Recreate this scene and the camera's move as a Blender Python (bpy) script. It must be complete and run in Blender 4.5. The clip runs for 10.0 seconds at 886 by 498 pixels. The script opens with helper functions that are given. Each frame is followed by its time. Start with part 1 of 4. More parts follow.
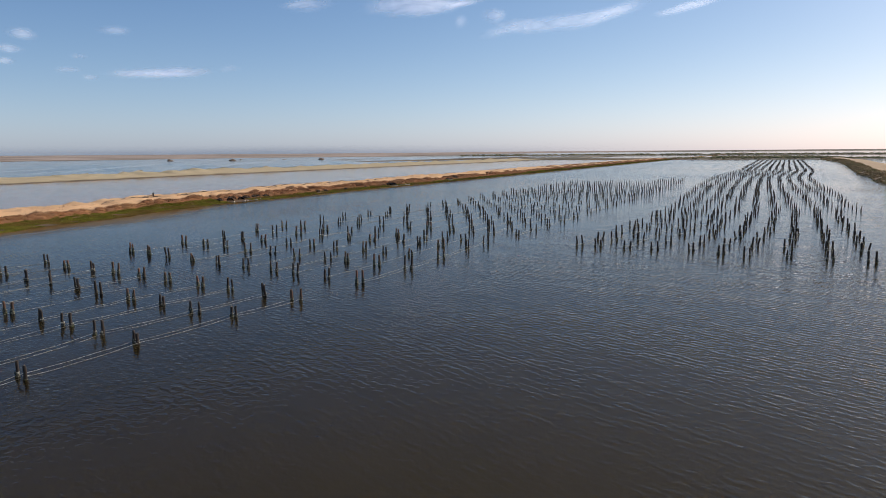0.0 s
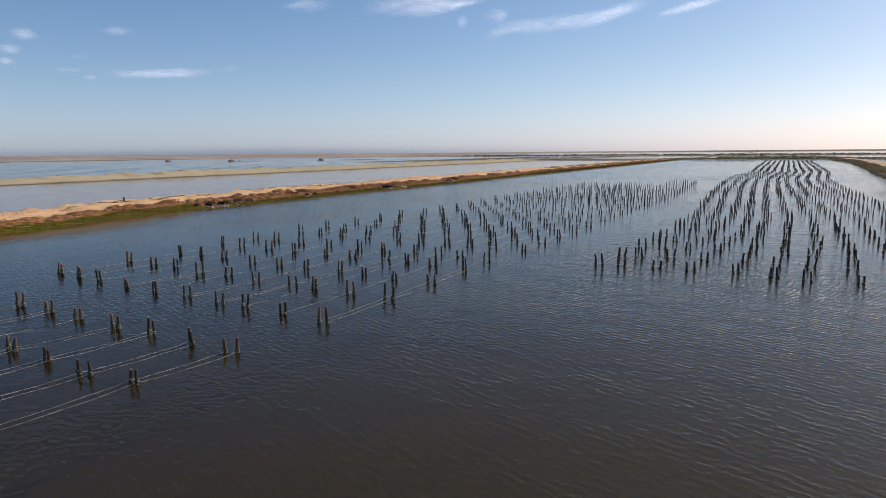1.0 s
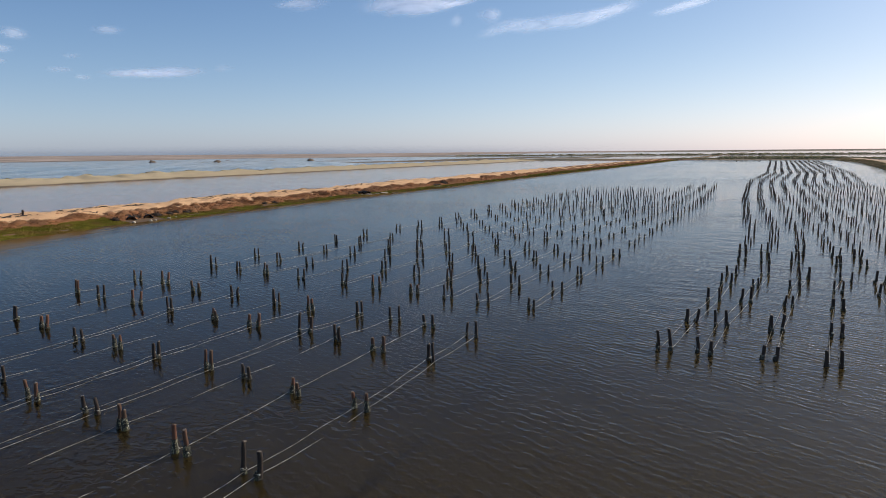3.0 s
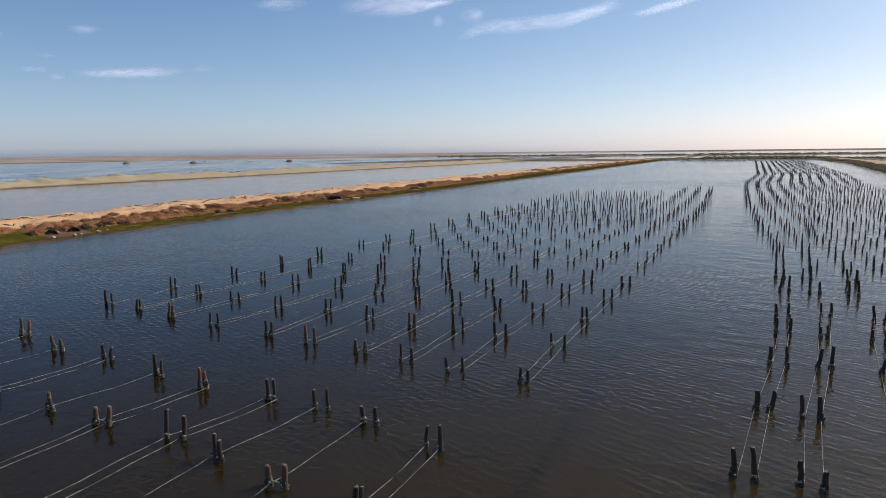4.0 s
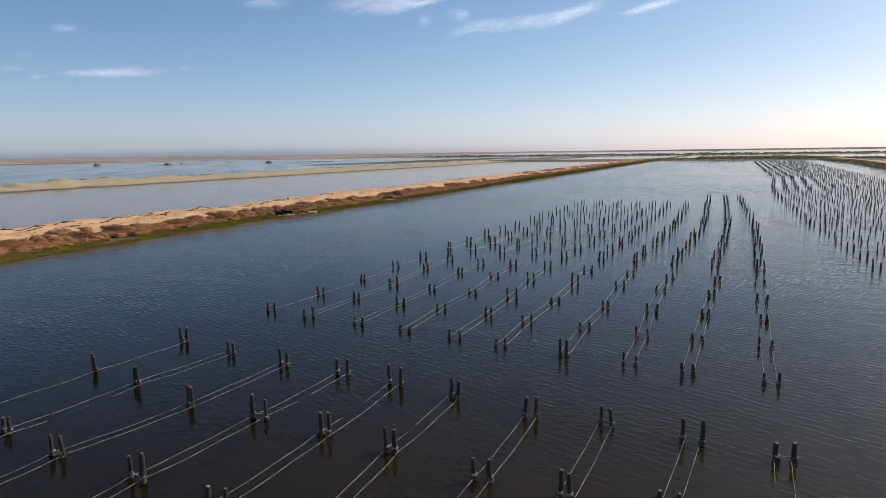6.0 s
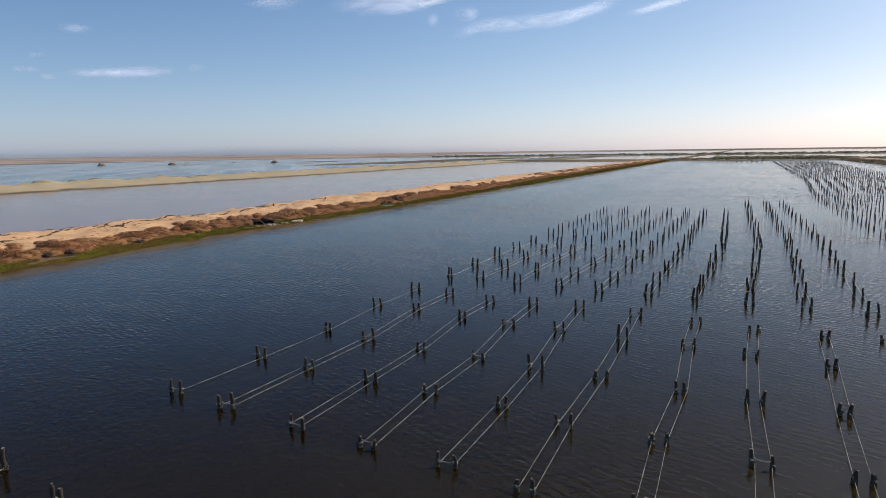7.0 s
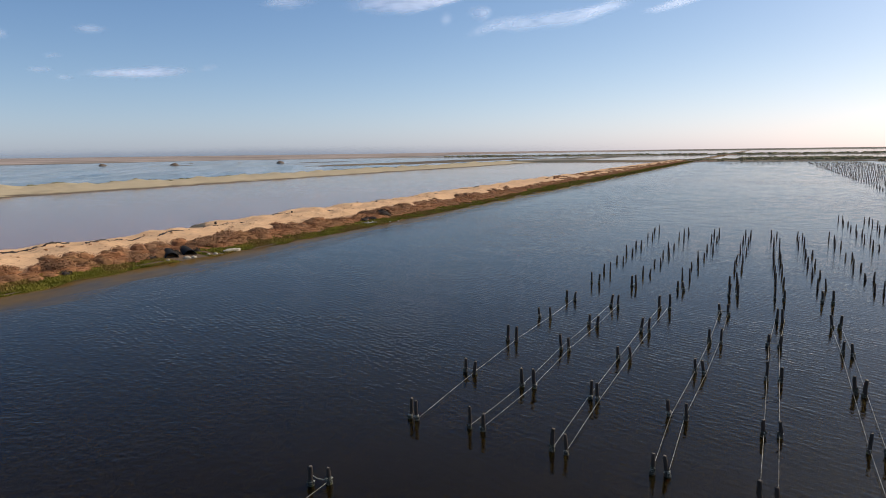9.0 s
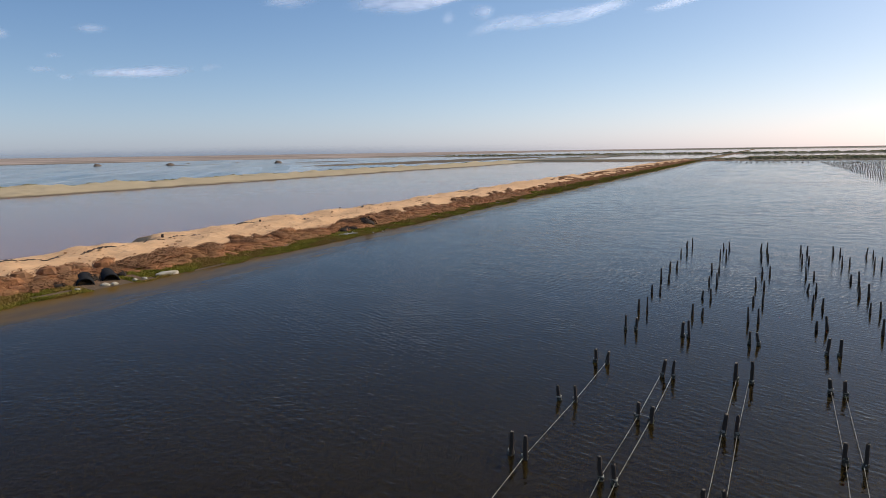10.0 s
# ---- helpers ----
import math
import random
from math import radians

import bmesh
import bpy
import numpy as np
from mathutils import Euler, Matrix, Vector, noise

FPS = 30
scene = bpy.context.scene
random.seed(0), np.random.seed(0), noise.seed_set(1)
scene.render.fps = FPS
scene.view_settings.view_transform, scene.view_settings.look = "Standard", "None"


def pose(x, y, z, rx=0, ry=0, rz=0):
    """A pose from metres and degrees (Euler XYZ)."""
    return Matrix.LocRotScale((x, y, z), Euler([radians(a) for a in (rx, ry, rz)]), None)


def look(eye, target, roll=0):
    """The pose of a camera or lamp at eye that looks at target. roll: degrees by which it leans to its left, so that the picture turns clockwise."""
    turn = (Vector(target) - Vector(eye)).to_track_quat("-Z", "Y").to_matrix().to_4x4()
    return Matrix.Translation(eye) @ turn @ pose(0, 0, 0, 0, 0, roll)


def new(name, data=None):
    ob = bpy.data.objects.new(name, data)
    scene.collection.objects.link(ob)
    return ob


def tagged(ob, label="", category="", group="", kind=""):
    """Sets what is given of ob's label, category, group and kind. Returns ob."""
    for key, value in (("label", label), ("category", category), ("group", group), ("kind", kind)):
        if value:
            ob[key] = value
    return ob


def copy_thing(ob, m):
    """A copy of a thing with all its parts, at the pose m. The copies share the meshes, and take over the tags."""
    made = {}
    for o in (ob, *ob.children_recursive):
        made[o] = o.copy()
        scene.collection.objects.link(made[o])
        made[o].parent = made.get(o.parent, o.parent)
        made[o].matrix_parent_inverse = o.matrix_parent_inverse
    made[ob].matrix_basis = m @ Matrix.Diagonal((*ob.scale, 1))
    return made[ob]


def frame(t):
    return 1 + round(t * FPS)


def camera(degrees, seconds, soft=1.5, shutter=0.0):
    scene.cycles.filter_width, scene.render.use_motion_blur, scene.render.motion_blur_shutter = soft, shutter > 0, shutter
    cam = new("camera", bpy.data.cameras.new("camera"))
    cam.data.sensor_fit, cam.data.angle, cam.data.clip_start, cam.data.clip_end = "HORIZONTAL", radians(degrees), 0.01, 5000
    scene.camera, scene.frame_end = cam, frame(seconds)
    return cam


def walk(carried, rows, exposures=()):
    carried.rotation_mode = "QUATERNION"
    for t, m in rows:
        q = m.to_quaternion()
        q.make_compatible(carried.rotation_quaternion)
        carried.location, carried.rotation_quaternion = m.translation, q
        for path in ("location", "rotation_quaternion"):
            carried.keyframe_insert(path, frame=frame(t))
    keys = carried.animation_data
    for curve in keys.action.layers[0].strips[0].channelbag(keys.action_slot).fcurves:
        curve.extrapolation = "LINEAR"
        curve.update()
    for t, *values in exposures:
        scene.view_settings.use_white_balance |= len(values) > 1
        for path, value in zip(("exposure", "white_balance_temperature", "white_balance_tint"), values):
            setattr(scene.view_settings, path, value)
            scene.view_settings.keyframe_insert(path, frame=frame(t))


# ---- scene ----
cam = camera(68.0, 10.0, soft=0.9)
# seconds, x, y, z, yaw, pitch, roll
ROWS = [
    (0.0, 0.00, 0.00, 7.33, 26.86, -8.41, -0.45),
    (0.5, -1.65, 3.83, 7.35, 26.94, -8.41, -0.45),
    (1.0, -3.31, 7.93, 7.39, 27.02, -8.38, -0.46),
    (1.5, -5.03, 11.99, 7.41, 27.05, -8.37, -0.50),
    (2.0, -6.78, 16.28, 7.43, 27.04, -8.37, -0.53),
    (2.5, -8.46, 20.53, 7.45, 27.03, -8.37, -0.50),
    (2.7, -9.14, 22.28, 7.46, 26.90, -8.38, -0.49),
    (3.8, -12.93, 32.38, 7.60, 25.35, -8.38, -0.60),
    (4.0, -13.66, 34.27, 7.63, 25.07, -8.37, -0.62),
    (4.5, -15.51, 39.01, 7.70, 24.53, -8.37, -0.65),
    (5.0, -17.46, 43.97, 7.80, 24.03, -8.37, -0.68),
    (6.3, -22.56, 57.31, 8.07, 23.96, -8.39, -0.78),
    (6.5, -23.38, 59.49, 8.10, 24.07, -8.40, -0.78),
    (7.0, -25.47, 65.00, 8.14, 24.73, -8.41, -0.76),
    (7.5, -27.40, 70.25, 8.19, 25.18, -8.41, -0.75),
    (8.0, -29.43, 75.68, 8.23, 25.44, -8.42, -0.74),
    (8.5, -31.43, 81.12, 8.26, 25.69, -8.40, -0.74),
    (9.0, -33.44, 86.66, 8.28, 25.86, -8.40, -0.76),
    (9.5, -35.35, 91.96, 8.27, 25.99, -8.42, -0.81),
    (10.0, -37.38, 97.31, 8.23, 26.05, -8.45, -0.84),
]
walk(cam, [(t, pose(x, y, z, 90 + p, 0, yaw) @ pose(0, 0, 0, 0, 0, r)) for t, x, y, z, yaw, p, r in ROWS])

# ---- world and sun ----
SUN_AZ, SUN_EL = 36.0, 35.0     # degrees clockwise from +y, and above the horizon
world = bpy.data.worlds.new("sky")
scene.world = world
world.use_nodes = True
wn = world.node_tree.nodes
sky = wn.new("ShaderNodeTexSky")
sky.sky_type = "NISHITA"
sky.sun_disc = False
sky.sun_elevation, sky.sun_rotation = radians(SUN_EL), radians(SUN_AZ)
sky.air_density, sky.dust_density, sky.ozone_density = 1.0, 0.45, 2.5
# sea haze: whiter towards the sun, a deeper blue away from it; each channel is a product of powers of the sky's own
links = world.node_tree.links
HAZE = ((1.084, 0.046, 0.163, 0.122), (-0.055, 1.189, -0.088, 0.0), (0.041, 0.296, 0.457, 0.106))
STRENGTH = 0.1
AUREOLE = 0.88
split, logs, hazy = wn.new("ShaderNodeSeparateColor"), wn.new("ShaderNodeCombineXYZ"), wn.new("ShaderNodeCombineColor")
links.new(sky.outputs[0], split.inputs[0])
for k in range(3):
    scaled, log = wn.new("ShaderNodeMath"), wn.new("ShaderNodeMath")
    scaled.operation, log.operation = "MULTIPLY", "LOGARITHM"
    scaled.inputs[1].default_value, log.inputs[1].default_value = STRENGTH, math.e
    links.new(split.outputs[k], scaled.inputs[0])
    links.new(scaled.outputs[0], log.inputs[0])
    links.new(log.outputs[0], logs.inputs[k])
for k in range(3):
    dot, plus, power = wn.new("ShaderNodeVectorMath"), wn.new("ShaderNodeMath"), wn.new("ShaderNodeMath")
    dot.operation, plus.operation, power.operation = "DOT_PRODUCT", "ADD", "EXPONENT"
    dot.inputs[1].default_value, plus.inputs[1].default_value = HAZE[k][:3], HAZE[k][3] - math.log(STRENGTH)
    links.new(logs.outputs[0], dot.inputs[0])
    links.new(dot.outputs["Value"], plus.inputs[0])
    links.new(plus.outputs[0], power.inputs[0])
    links.new(power.outputs[0], hazy.inputs[k])
# the bright haze round the sun
way, toward, spread, glow, sum_up = (wn.new(k) for k in ("ShaderNodeTexCoord", "ShaderNodeVectorMath", "ShaderNodeMath", "ShaderNodeVectorMath", "ShaderNodeVectorMath"))
toward.operation, spread.operation, glow.operation, sum_up.operation = "DOT_PRODUCT", "POWER", "SCALE", "ADD"
toward.inputs[1].default_value = (math.sin(radians(SUN_AZ)) * math.cos(radians(SUN_EL)), math.cos(radians(SUN_AZ)) * math.cos(radians(SUN_EL)), math.sin(radians(SUN_EL)))
links.new(way.outputs["Generated"], toward.inputs[0])
bright = wn.new("ShaderNodeMath")
bright.operation = "MAXIMUM"
links.new(toward.outputs["Value"], bright.inputs[0])
bright.inputs[1].default_value = 0.0
links.new(bright.outputs[0], spread.inputs[0])
spread.inputs[1].default_value = 14.0
glow.inputs[0].default_value = tuple(AUREOLE / STRENGTH * c for c in (0.97, 0.96, 0.93))
links.new(spread.outputs[0], glow.inputs["Scale"])
links.new(hazy.outputs[0], sum_up.inputs[0])
links.new(glow.outputs[0], sum_up.inputs[1])
links.new(sum_up.outputs[0], wn["Background"].inputs["Color"])
wn["Background"].inputs["Strength"].default_value = STRENGTH
sun_data = bpy.data.lights.new("sun", "SUN")
sun_data.energy, sun_data.angle, sun_data.color = 3.6, radians(0.53), (1.0, 0.93, 0.84)
sun = new("sun", sun_data)
sun.matrix_world = look((0, 0, 0), (-math.sin(radians(SUN_AZ)) * math.cos(radians(SUN_EL)), -math.cos(radians(SUN_AZ)) * math.cos(radians(SUN_EL)), -math.sin(radians(SUN_EL))))
scene.view_settings.exposure = 0.0


# ---- materials ----
class Mat:
    """A small node builder: each method adds a node and gives its output."""

    def __init__(self, name):
        self.m = bpy.data.materials.new(name)
        self.m.use_nodes = True
        self.t = self.m.node_tree
        self.t.nodes.clear()
        self.out = self.t.nodes.new("ShaderNodeOutputMaterial")

    def node(self, kind, **values):
        n = self.t.nodes.new(kind)
        for k, v in values.items():
            setattr(n, k, v)
        return n

    def plug(self, value, socket):
        if isinstance(value, bpy.types.NodeSocket):
            self.t.links.new(value, socket)
        else:
            socket.default_value = (*value, 1.0) if isinstance(value, tuple) and len(value) == 3 and socket.type == "RGBA" else value

    def place(self, scale=(1, 1, 1), turn=0.0):
        g = self.node("ShaderNodeNewGeometry")
        mp = self.node("ShaderNodeMapping")
        self.t.links.new(g.outputs["Position"], mp.inputs["Vector"])
        mp.inputs["Scale"].default_value = scale
        mp.inputs["Rotation"].default_value = (0, 0, radians(turn))
        return mp.outputs[0]

    def along(self, turn, scale):
        """Positions turned first, then stretched."""
        g = self.node("ShaderNodeNewGeometry")
        a, b = self.node("ShaderNodeMapping"), self.node("ShaderNodeMapping")
        self.t.links.new(g.outputs["Position"], a.inputs["Vector"])
        a.inputs["Rotation"].default_value = (0, 0, radians(turn))
        self.t.links.new(a.outputs[0], b.inputs["Vector"])
        b.inputs["Scale"].default_value = scale
        return b.outputs[0]

    def local(self, scale=(1, 1, 1)):
        g = self.node("ShaderNodeTexCoord")
        mp = self.node("ShaderNodeMapping")
        self.t.links.new(g.outputs["Object"], mp.inputs["Vector"])
        mp.inputs["Scale"].default_value = scale
        return mp.outputs[0]

    def noise(self, vector, scale, detail=3.0, rough=0.55, warp=0.0):
        n = self.node("ShaderNodeTexNoise")
        self.plug(vector, n.inputs["Vector"])
        n.inputs["Scale"].default_value, n.inputs["Detail"].default_value = scale, detail
        n.inputs["Roughness"].default_value, n.inputs["Distortion"].default_value = rough, warp
        return n.outputs["Fac"]

    def ramp(self, fac, lo, hi, a=0.0, b=1.0):
        n = self.node("ShaderNodeMapRange", interpolation_type="SMOOTHSTEP")
        self.plug(fac, n.inputs["Value"])
        for key, v in (("From Min", lo), ("From Max", hi), ("To Min", a), ("To Max", b)):
            n.inputs[key].default_value = v
        return n.outputs["Result"]

    def mix(self, fac, a, b):
        n = self.node("ShaderNodeMix", data_type="RGBA")
        self.plug(fac, n.inputs[0])
        self.plug(a, n.inputs[6])
        self.plug(b, n.inputs[7])
        return n.outputs[2]

    def math(self, op, a, b=0.0):
        n = self.node("ShaderNodeMath", operation=op)
        self.plug(a, n.inputs[0])
        self.plug(b, n.inputs[1])
        return n.outputs[0]

    def axis(self, i):
        g = self.node("ShaderNodeNewGeometry")
        s = self.node("ShaderNodeSeparateXYZ")
        self.t.links.new(g.outputs["Position"], s.inputs[0])
        return s.outputs[i]

    def chance(self):
        return self.node("ShaderNodeObjectInfo").outputs["Random"]

    def island(self):
        return self.node("ShaderNodeNewGeometry").outputs["Random Per Island"]

    def bump(self, height, depth, strength=1.0, under=None):
        n = self.node("ShaderNodeBump")
        n.inputs["Strength"].default_value, n.inputs["Distance"].default_value = strength, depth
        self.plug(height, n.inputs["Height"])
        if under is not None:
            self.plug(under, n.inputs["Normal"])
        return n.outputs[0]

    def surface(self, colour, rough=0.8, normal=None, spec=0.3, metal=0.0):
        n = self.node("ShaderNodeBsdfPrincipled")
        self.plug(colour, n.inputs["Base Color"])
        self.plug(rough, n.inputs["Roughness"])
        n.inputs["Specular IOR Level"].default_value, n.inputs["Metallic"].default_value = spec, metal
        if normal is not None:
            self.plug(normal, n.inputs["Normal"])
        self.t.links.new(n.outputs[0], self.out.inputs["Surface"])
        return self.m


def water_material(name, wave, chop, rough, tint, murk, silt_glare, edge_rough=0.0, slicks=0.0, ior=1.226):
    """Open water: gloss over a turbid see-through body. wave, chop: heights in metres of the long and the short ripples."""
    m = Mat(name)
    calm = m.ramp(m.noise(m.place((0.02, 0.035, 1)), 1.0, 3.0), 0.35, 0.65, 0.45, 1.0)
    calm = m.math("MULTIPLY", calm, m.ramp(m.noise(m.along(20, (0.22, 0.42, 1)), 1.0, 3.0, 0.6), 0.3, 0.7, 0.72, 1.3))     # gusts
    if slicks:      # long smooth streaks lying across the wind
        calm = m.math("MULTIPLY", calm, m.ramp(m.noise(m.along(52, (0.004, 0.05, 1)), 1.0, 3.0, 0.6), 0.44, 0.6, 1.0, 1.0 - slicks))
    calm = m.math("MULTIPLY", calm, m.math("MULTIPLY", m.ramp(m.axis(0), -58.0, 4.0, 1.05, 1.2), m.math("MAXIMUM", m.ramp(m.axis(1), 32.0, 74.0, 1.0, 0.66), m.math("MULTIPLY", m.ramp(m.axis(0), -31.0, -56.0), m.ramp(m.axis(0), -73.0, -50.0, 0.45, 1.0)))))     # the windward side is rougher
    wander = m.math("MULTIPLY", m.math("SUBTRACT", m.noise(m.place((0.5, 0.16, 1)), 1.0, 4.0), 0.5), 7.0)
    near = m.math("MULTIPLY", m.ramp(m.math("ADD", m.math("ADD", m.axis(0), wander), m.ramp(m.axis(1), 76.0, 46.0, 0.0, -9.0)), -67.3, -74.4), m.ramp(m.axis(0), -84.0, -82.0))   # shallows in the lee of the dike, tinted with the bank's warm reflection
    calm = m.math("MULTIPLY", calm, m.math("SUBTRACT", 1.0, m.math("MULTIPLY", near, 0.95)))
    # short-crested wind ripples, a cross chop that breaks their crests, and fine wrinkles on top
    bands = m.node("ShaderNodeTexWave", wave_type="BANDS", bands_direction="Y", wave_profile="SIN")
    m.plug(m.along(23, (0.7, 1.0, 1)), bands.inputs["Vector"])
    for key, value in (("Scale", 0.9), ("Distortion", 4.5), ("Detail", 2.0), ("Detail Scale", 1.3), ("Detail Roughness", 0.55)):
        bands.inputs[key].default_value = value
    train = m.noise(m.along(23, (3.2, 5.4, 1)), 1.0, 1.5, 0.5, 0.6)
    crests = m.math("MULTIPLY", bands.outputs["Fac"], m.ramp(m.noise(m.along(23, (1.7, 1.5, 1)), 1.0, 2.0, 0.6), 0.4, 0.62, 0.15, 1.0))
    cross = m.noise(m.along(-14, (2.3, 4.4, 1)), 1.0, 1.5, 0.5, 0.4)
    long = m.math("ADD", m.math("ADD", m.math("MULTIPLY", train, 0.5), m.math("MULTIPLY", cross, 0.25)), m.math("MULTIPLY", crests, 0.20))
    short = m.noise(m.along(10, (7.5, 14.0, 1)), 1.0, 2.0, 0.5, 0.4)
    n1 = m.bump(m.math("MULTIPLY", long, calm), wave)
    n2 = m.bump(m.math("MULTIPLY", short, calm), chop, under=n1)
    fr = m.node("ShaderNodeFresnel")
    fr.inputs["IOR"].default_value = ior
    m.plug(n2, fr.inputs["Normal"])
    gl = m.node("ShaderNodeBsdfGlossy")
    m.plug(m.ramp(m.axis(0), -66.0, -18.0, max(rough, edge_rough), rough), gl.inputs["Roughness"])     # fine wind ripples off the dike
    m.plug(n2, gl.inputs["Normal"])
    tr = m.node("ShaderNodeBsdfTransparent")
    tr.inputs["Color"].default_value = (*tint, 1)
    silt = m.node("ShaderNodeSubsurfaceScattering", falloff="BURLEY")     # light spreads under the surface
    silt.inputs["Scale"].default_value = 0.8
    silt.inputs["Radius"].default_value = (1.0, 0.9, 0.7)
    stir = m.math("ADD", m.axis(0), m.math("MULTIPLY", m.math("SUBTRACT", m.noise(m.place((0.03, 0.05, 1)), 1.0, 3.0), 0.5), 12.0))
    windward = m.math("MULTIPLY", m.ramp(stir, -45.0, 1.0), m.ramp(m.axis(1), 6.0, 32.0, 0.8, 1.1))
    # a pale stretch along y that puts sun-side glare into the silt colour
    glare_band = m.math("MULTIPLY", m.ramp(m.axis(1), 97.0, 114.0, 0.0, 0.26), m.ramp(m.axis(1), 152.0, 126.0))
    silt_and_sheen = m.mix(m.math("MAXIMUM", windward, glare_band), murk, silt_glare)     # silt paler on the windward side, with sunward glare painted into its colour
    if slicks:      # slicks mirroring the bright horizon, painted as pale streaks in the body colour
        silt_and_sheen = m.mix(m.ramp(m.noise(m.along(52, (0.005, 0.06, 1)), 1.0, 3.0, 0.6), 0.48, 0.56), silt_and_sheen, (0.55, 0.58, 0.60))
    m.plug(m.mix(near, silt_and_sheen, (0.165, 0.092, 0.023)), silt.inputs["Color"])
    body = m.node("ShaderNodeMixShader")
    m.plug(m.math("ADD", 0.72, m.math("MULTIPLY", near, 0.12)), body.inputs[0])
    m.t.links.new(tr.outputs[0], body.inputs[1])
    m.t.links.new(silt.outputs[0], body.inputs[2])
    mx = m.node("ShaderNodeMixShader")
    m.plug(m.math("MULTIPLY", fr.outputs[0], m.math("SUBTRACT", 1.0, m.math("MULTIPLY", near, 0.78))), mx.inputs[0])   # gloss cut in the shallows, where the bank's reflection is painted in
    m.t.links.new(body.outputs[0], mx.inputs[1])
    m.t.links.new(gl.outputs[0], mx.inputs[2])
    m.t.links.new(mx.outputs[0], m.out.inputs["Surface"])
    return m.m


def ground_material():
    m = Mat("sand_and_silt")
    z = m.axis(2)
    grain = m.noise(m.place(), 9.0, 4.0, 0.7)
    patch = m.noise(m.place((0.25, 0.12, 1)), 1.0, 5.0, 0.6)
    broad = m.noise(m.place((0.004, 0.012, 1)), 1.0, 4.0, 0.6)
    sand = m.mix(patch, (0.64, 0.36, 0.175), (0.77, 0.48, 0.255))
    sand = m.mix(m.ramp(grain, 0.52, 0.78, 0, 0.6), sand, (0.34, 0.21, 0.125))
    sand = m.mix(m.ramp(m.noise(m.place((1.6, 0.8, 1)), 1.0, 5.0, 0.7, 0.8), 0.52, 0.68, 0, 0.5), sand, (0.40, 0.245, 0.14))
    sand = m.mix(m.ramp(m.axis(0), -140, -150), sand, m.mix(patch, (0.43, 0.325, 0.185), (0.56, 0.435, 0.262)))
    sand = m.mix(m.ramp(m.axis(0), 10, 16), sand, m.mix(patch, (0.46, 0.31, 0.18), (0.58, 0.41, 0.25)))
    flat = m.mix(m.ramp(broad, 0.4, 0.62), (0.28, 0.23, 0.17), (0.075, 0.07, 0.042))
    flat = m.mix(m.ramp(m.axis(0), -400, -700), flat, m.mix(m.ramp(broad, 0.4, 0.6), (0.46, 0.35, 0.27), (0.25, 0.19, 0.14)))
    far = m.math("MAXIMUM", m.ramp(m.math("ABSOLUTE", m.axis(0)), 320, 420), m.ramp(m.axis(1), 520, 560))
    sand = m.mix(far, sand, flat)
    bank = m.math("MULTIPLY", m.ramp(m.axis(0), -80.6, -78.6), m.ramp(z, 0.72, 0.5))
    bank = m.math("MULTIPLY", bank, m.ramp(m.axis(0), -60, -64))
    sand = m.mix(m.math("MULTIPLY", bank, m.ramp(grain, 0.25, 0.5)), sand, (0.20, 0.098, 0.05))
    damp = m.mix(patch, (0.11, 0.075, 0.045), (0.16, 0.11, 0.065))
    wet = m.ramp(m.math("ADD", z, m.math("MULTIPLY", patch, 0.25)), 0.15, 0.42)
    silt = m.mix(grain, (0.075, 0.052, 0.032), (0.10, 0.07, 0.043))
    col = m.mix(wet, damp, sand)
    col = m.mix(m.ramp(z, -0.45, -0.02), silt, col)
    n = m.bump(m.noise(m.place((1, 0.6, 1)), 2.0, 6.0, 0.7, 0.5), 0.16, 1.0)
    return m.surface(col, 0.95, n, 0.1)


def leaf_material(name, a, b, c):
    """Foliage: the hue drifts from clump to clump, and only a little from leaf to leaf."""
    m = Mat(name)
    clump = m.noise(m.place((0.9, 0.7, 0.9)), 1.0, 2.0)
    col = m.mix(m.ramp(clump, 0.36, 0.64), a, b)
    col = m.mix(m.ramp(m.noise(m.place((0.35, 0.22, 0.35)), 1.0, 3.0), 0.45, 0.6), col, c)
    col = m.mix(m.math("MULTIPLY", m.island(), 0.22), col, tuple(v * 0.6 for v in a))
    return m.surface(col, 0.85, None, 0.15)


def wood_material(name, dark, light, rust, reds):
    m = Mat(name)
    fibre = m.noise(m.local((30, 30, 4)), 1.0, 4.0, 0.65)
    col = m.mix(fibre, dark, light)
    col = m.mix(m.ramp(m.chance(), *reds, 0, 0.85), col, rust)
    col = m.mix(m.ramp(m.noise(m.local((6, 6, 3)), 1.0, 3.0), 0.5, 0.75, 0, 0.6), col, (0.03, 0.022, 0.017))
    return m.surface(col, 0.85, m.bump(fibre, 0.012), 0.2)


def crust_material(name, shell):
    m = Mat(name)
    spots = m.noise(m.local((22, 22, 22)), 1.0, 3.0, 0.7)
    col = m.mix(m.ramp(spots, 0.5, 0.68), (0.035, 0.032, 0.022), shell)
    col = m.mix(m.ramp(m.noise(m.local((5, 5, 5)), 1.0), 0.52, 0.72), col, (0.10, 0.11, 0.035))
    return m.surface(col, 0.8, m.bump(spots, 0.03), 0.3)


def plain_material(name, a, b, scale, depth, rough=0.85, spec=0.25):
    m = Mat(name)
    f = m.noise(m.local(), scale, 4.0, 0.65)
    g = m.noise(m.local(), scale * 0.17, 2.0)
    col = m.mix(m.ramp(f, 0.3, 0.7), a, b)
    col = m.mix(m.ramp(g, 0.45, 0.7, 0, 0.5), col, tuple(v * 0.6 for v in a))
    return m.surface(col, rough, m.bump(f, depth), spec)


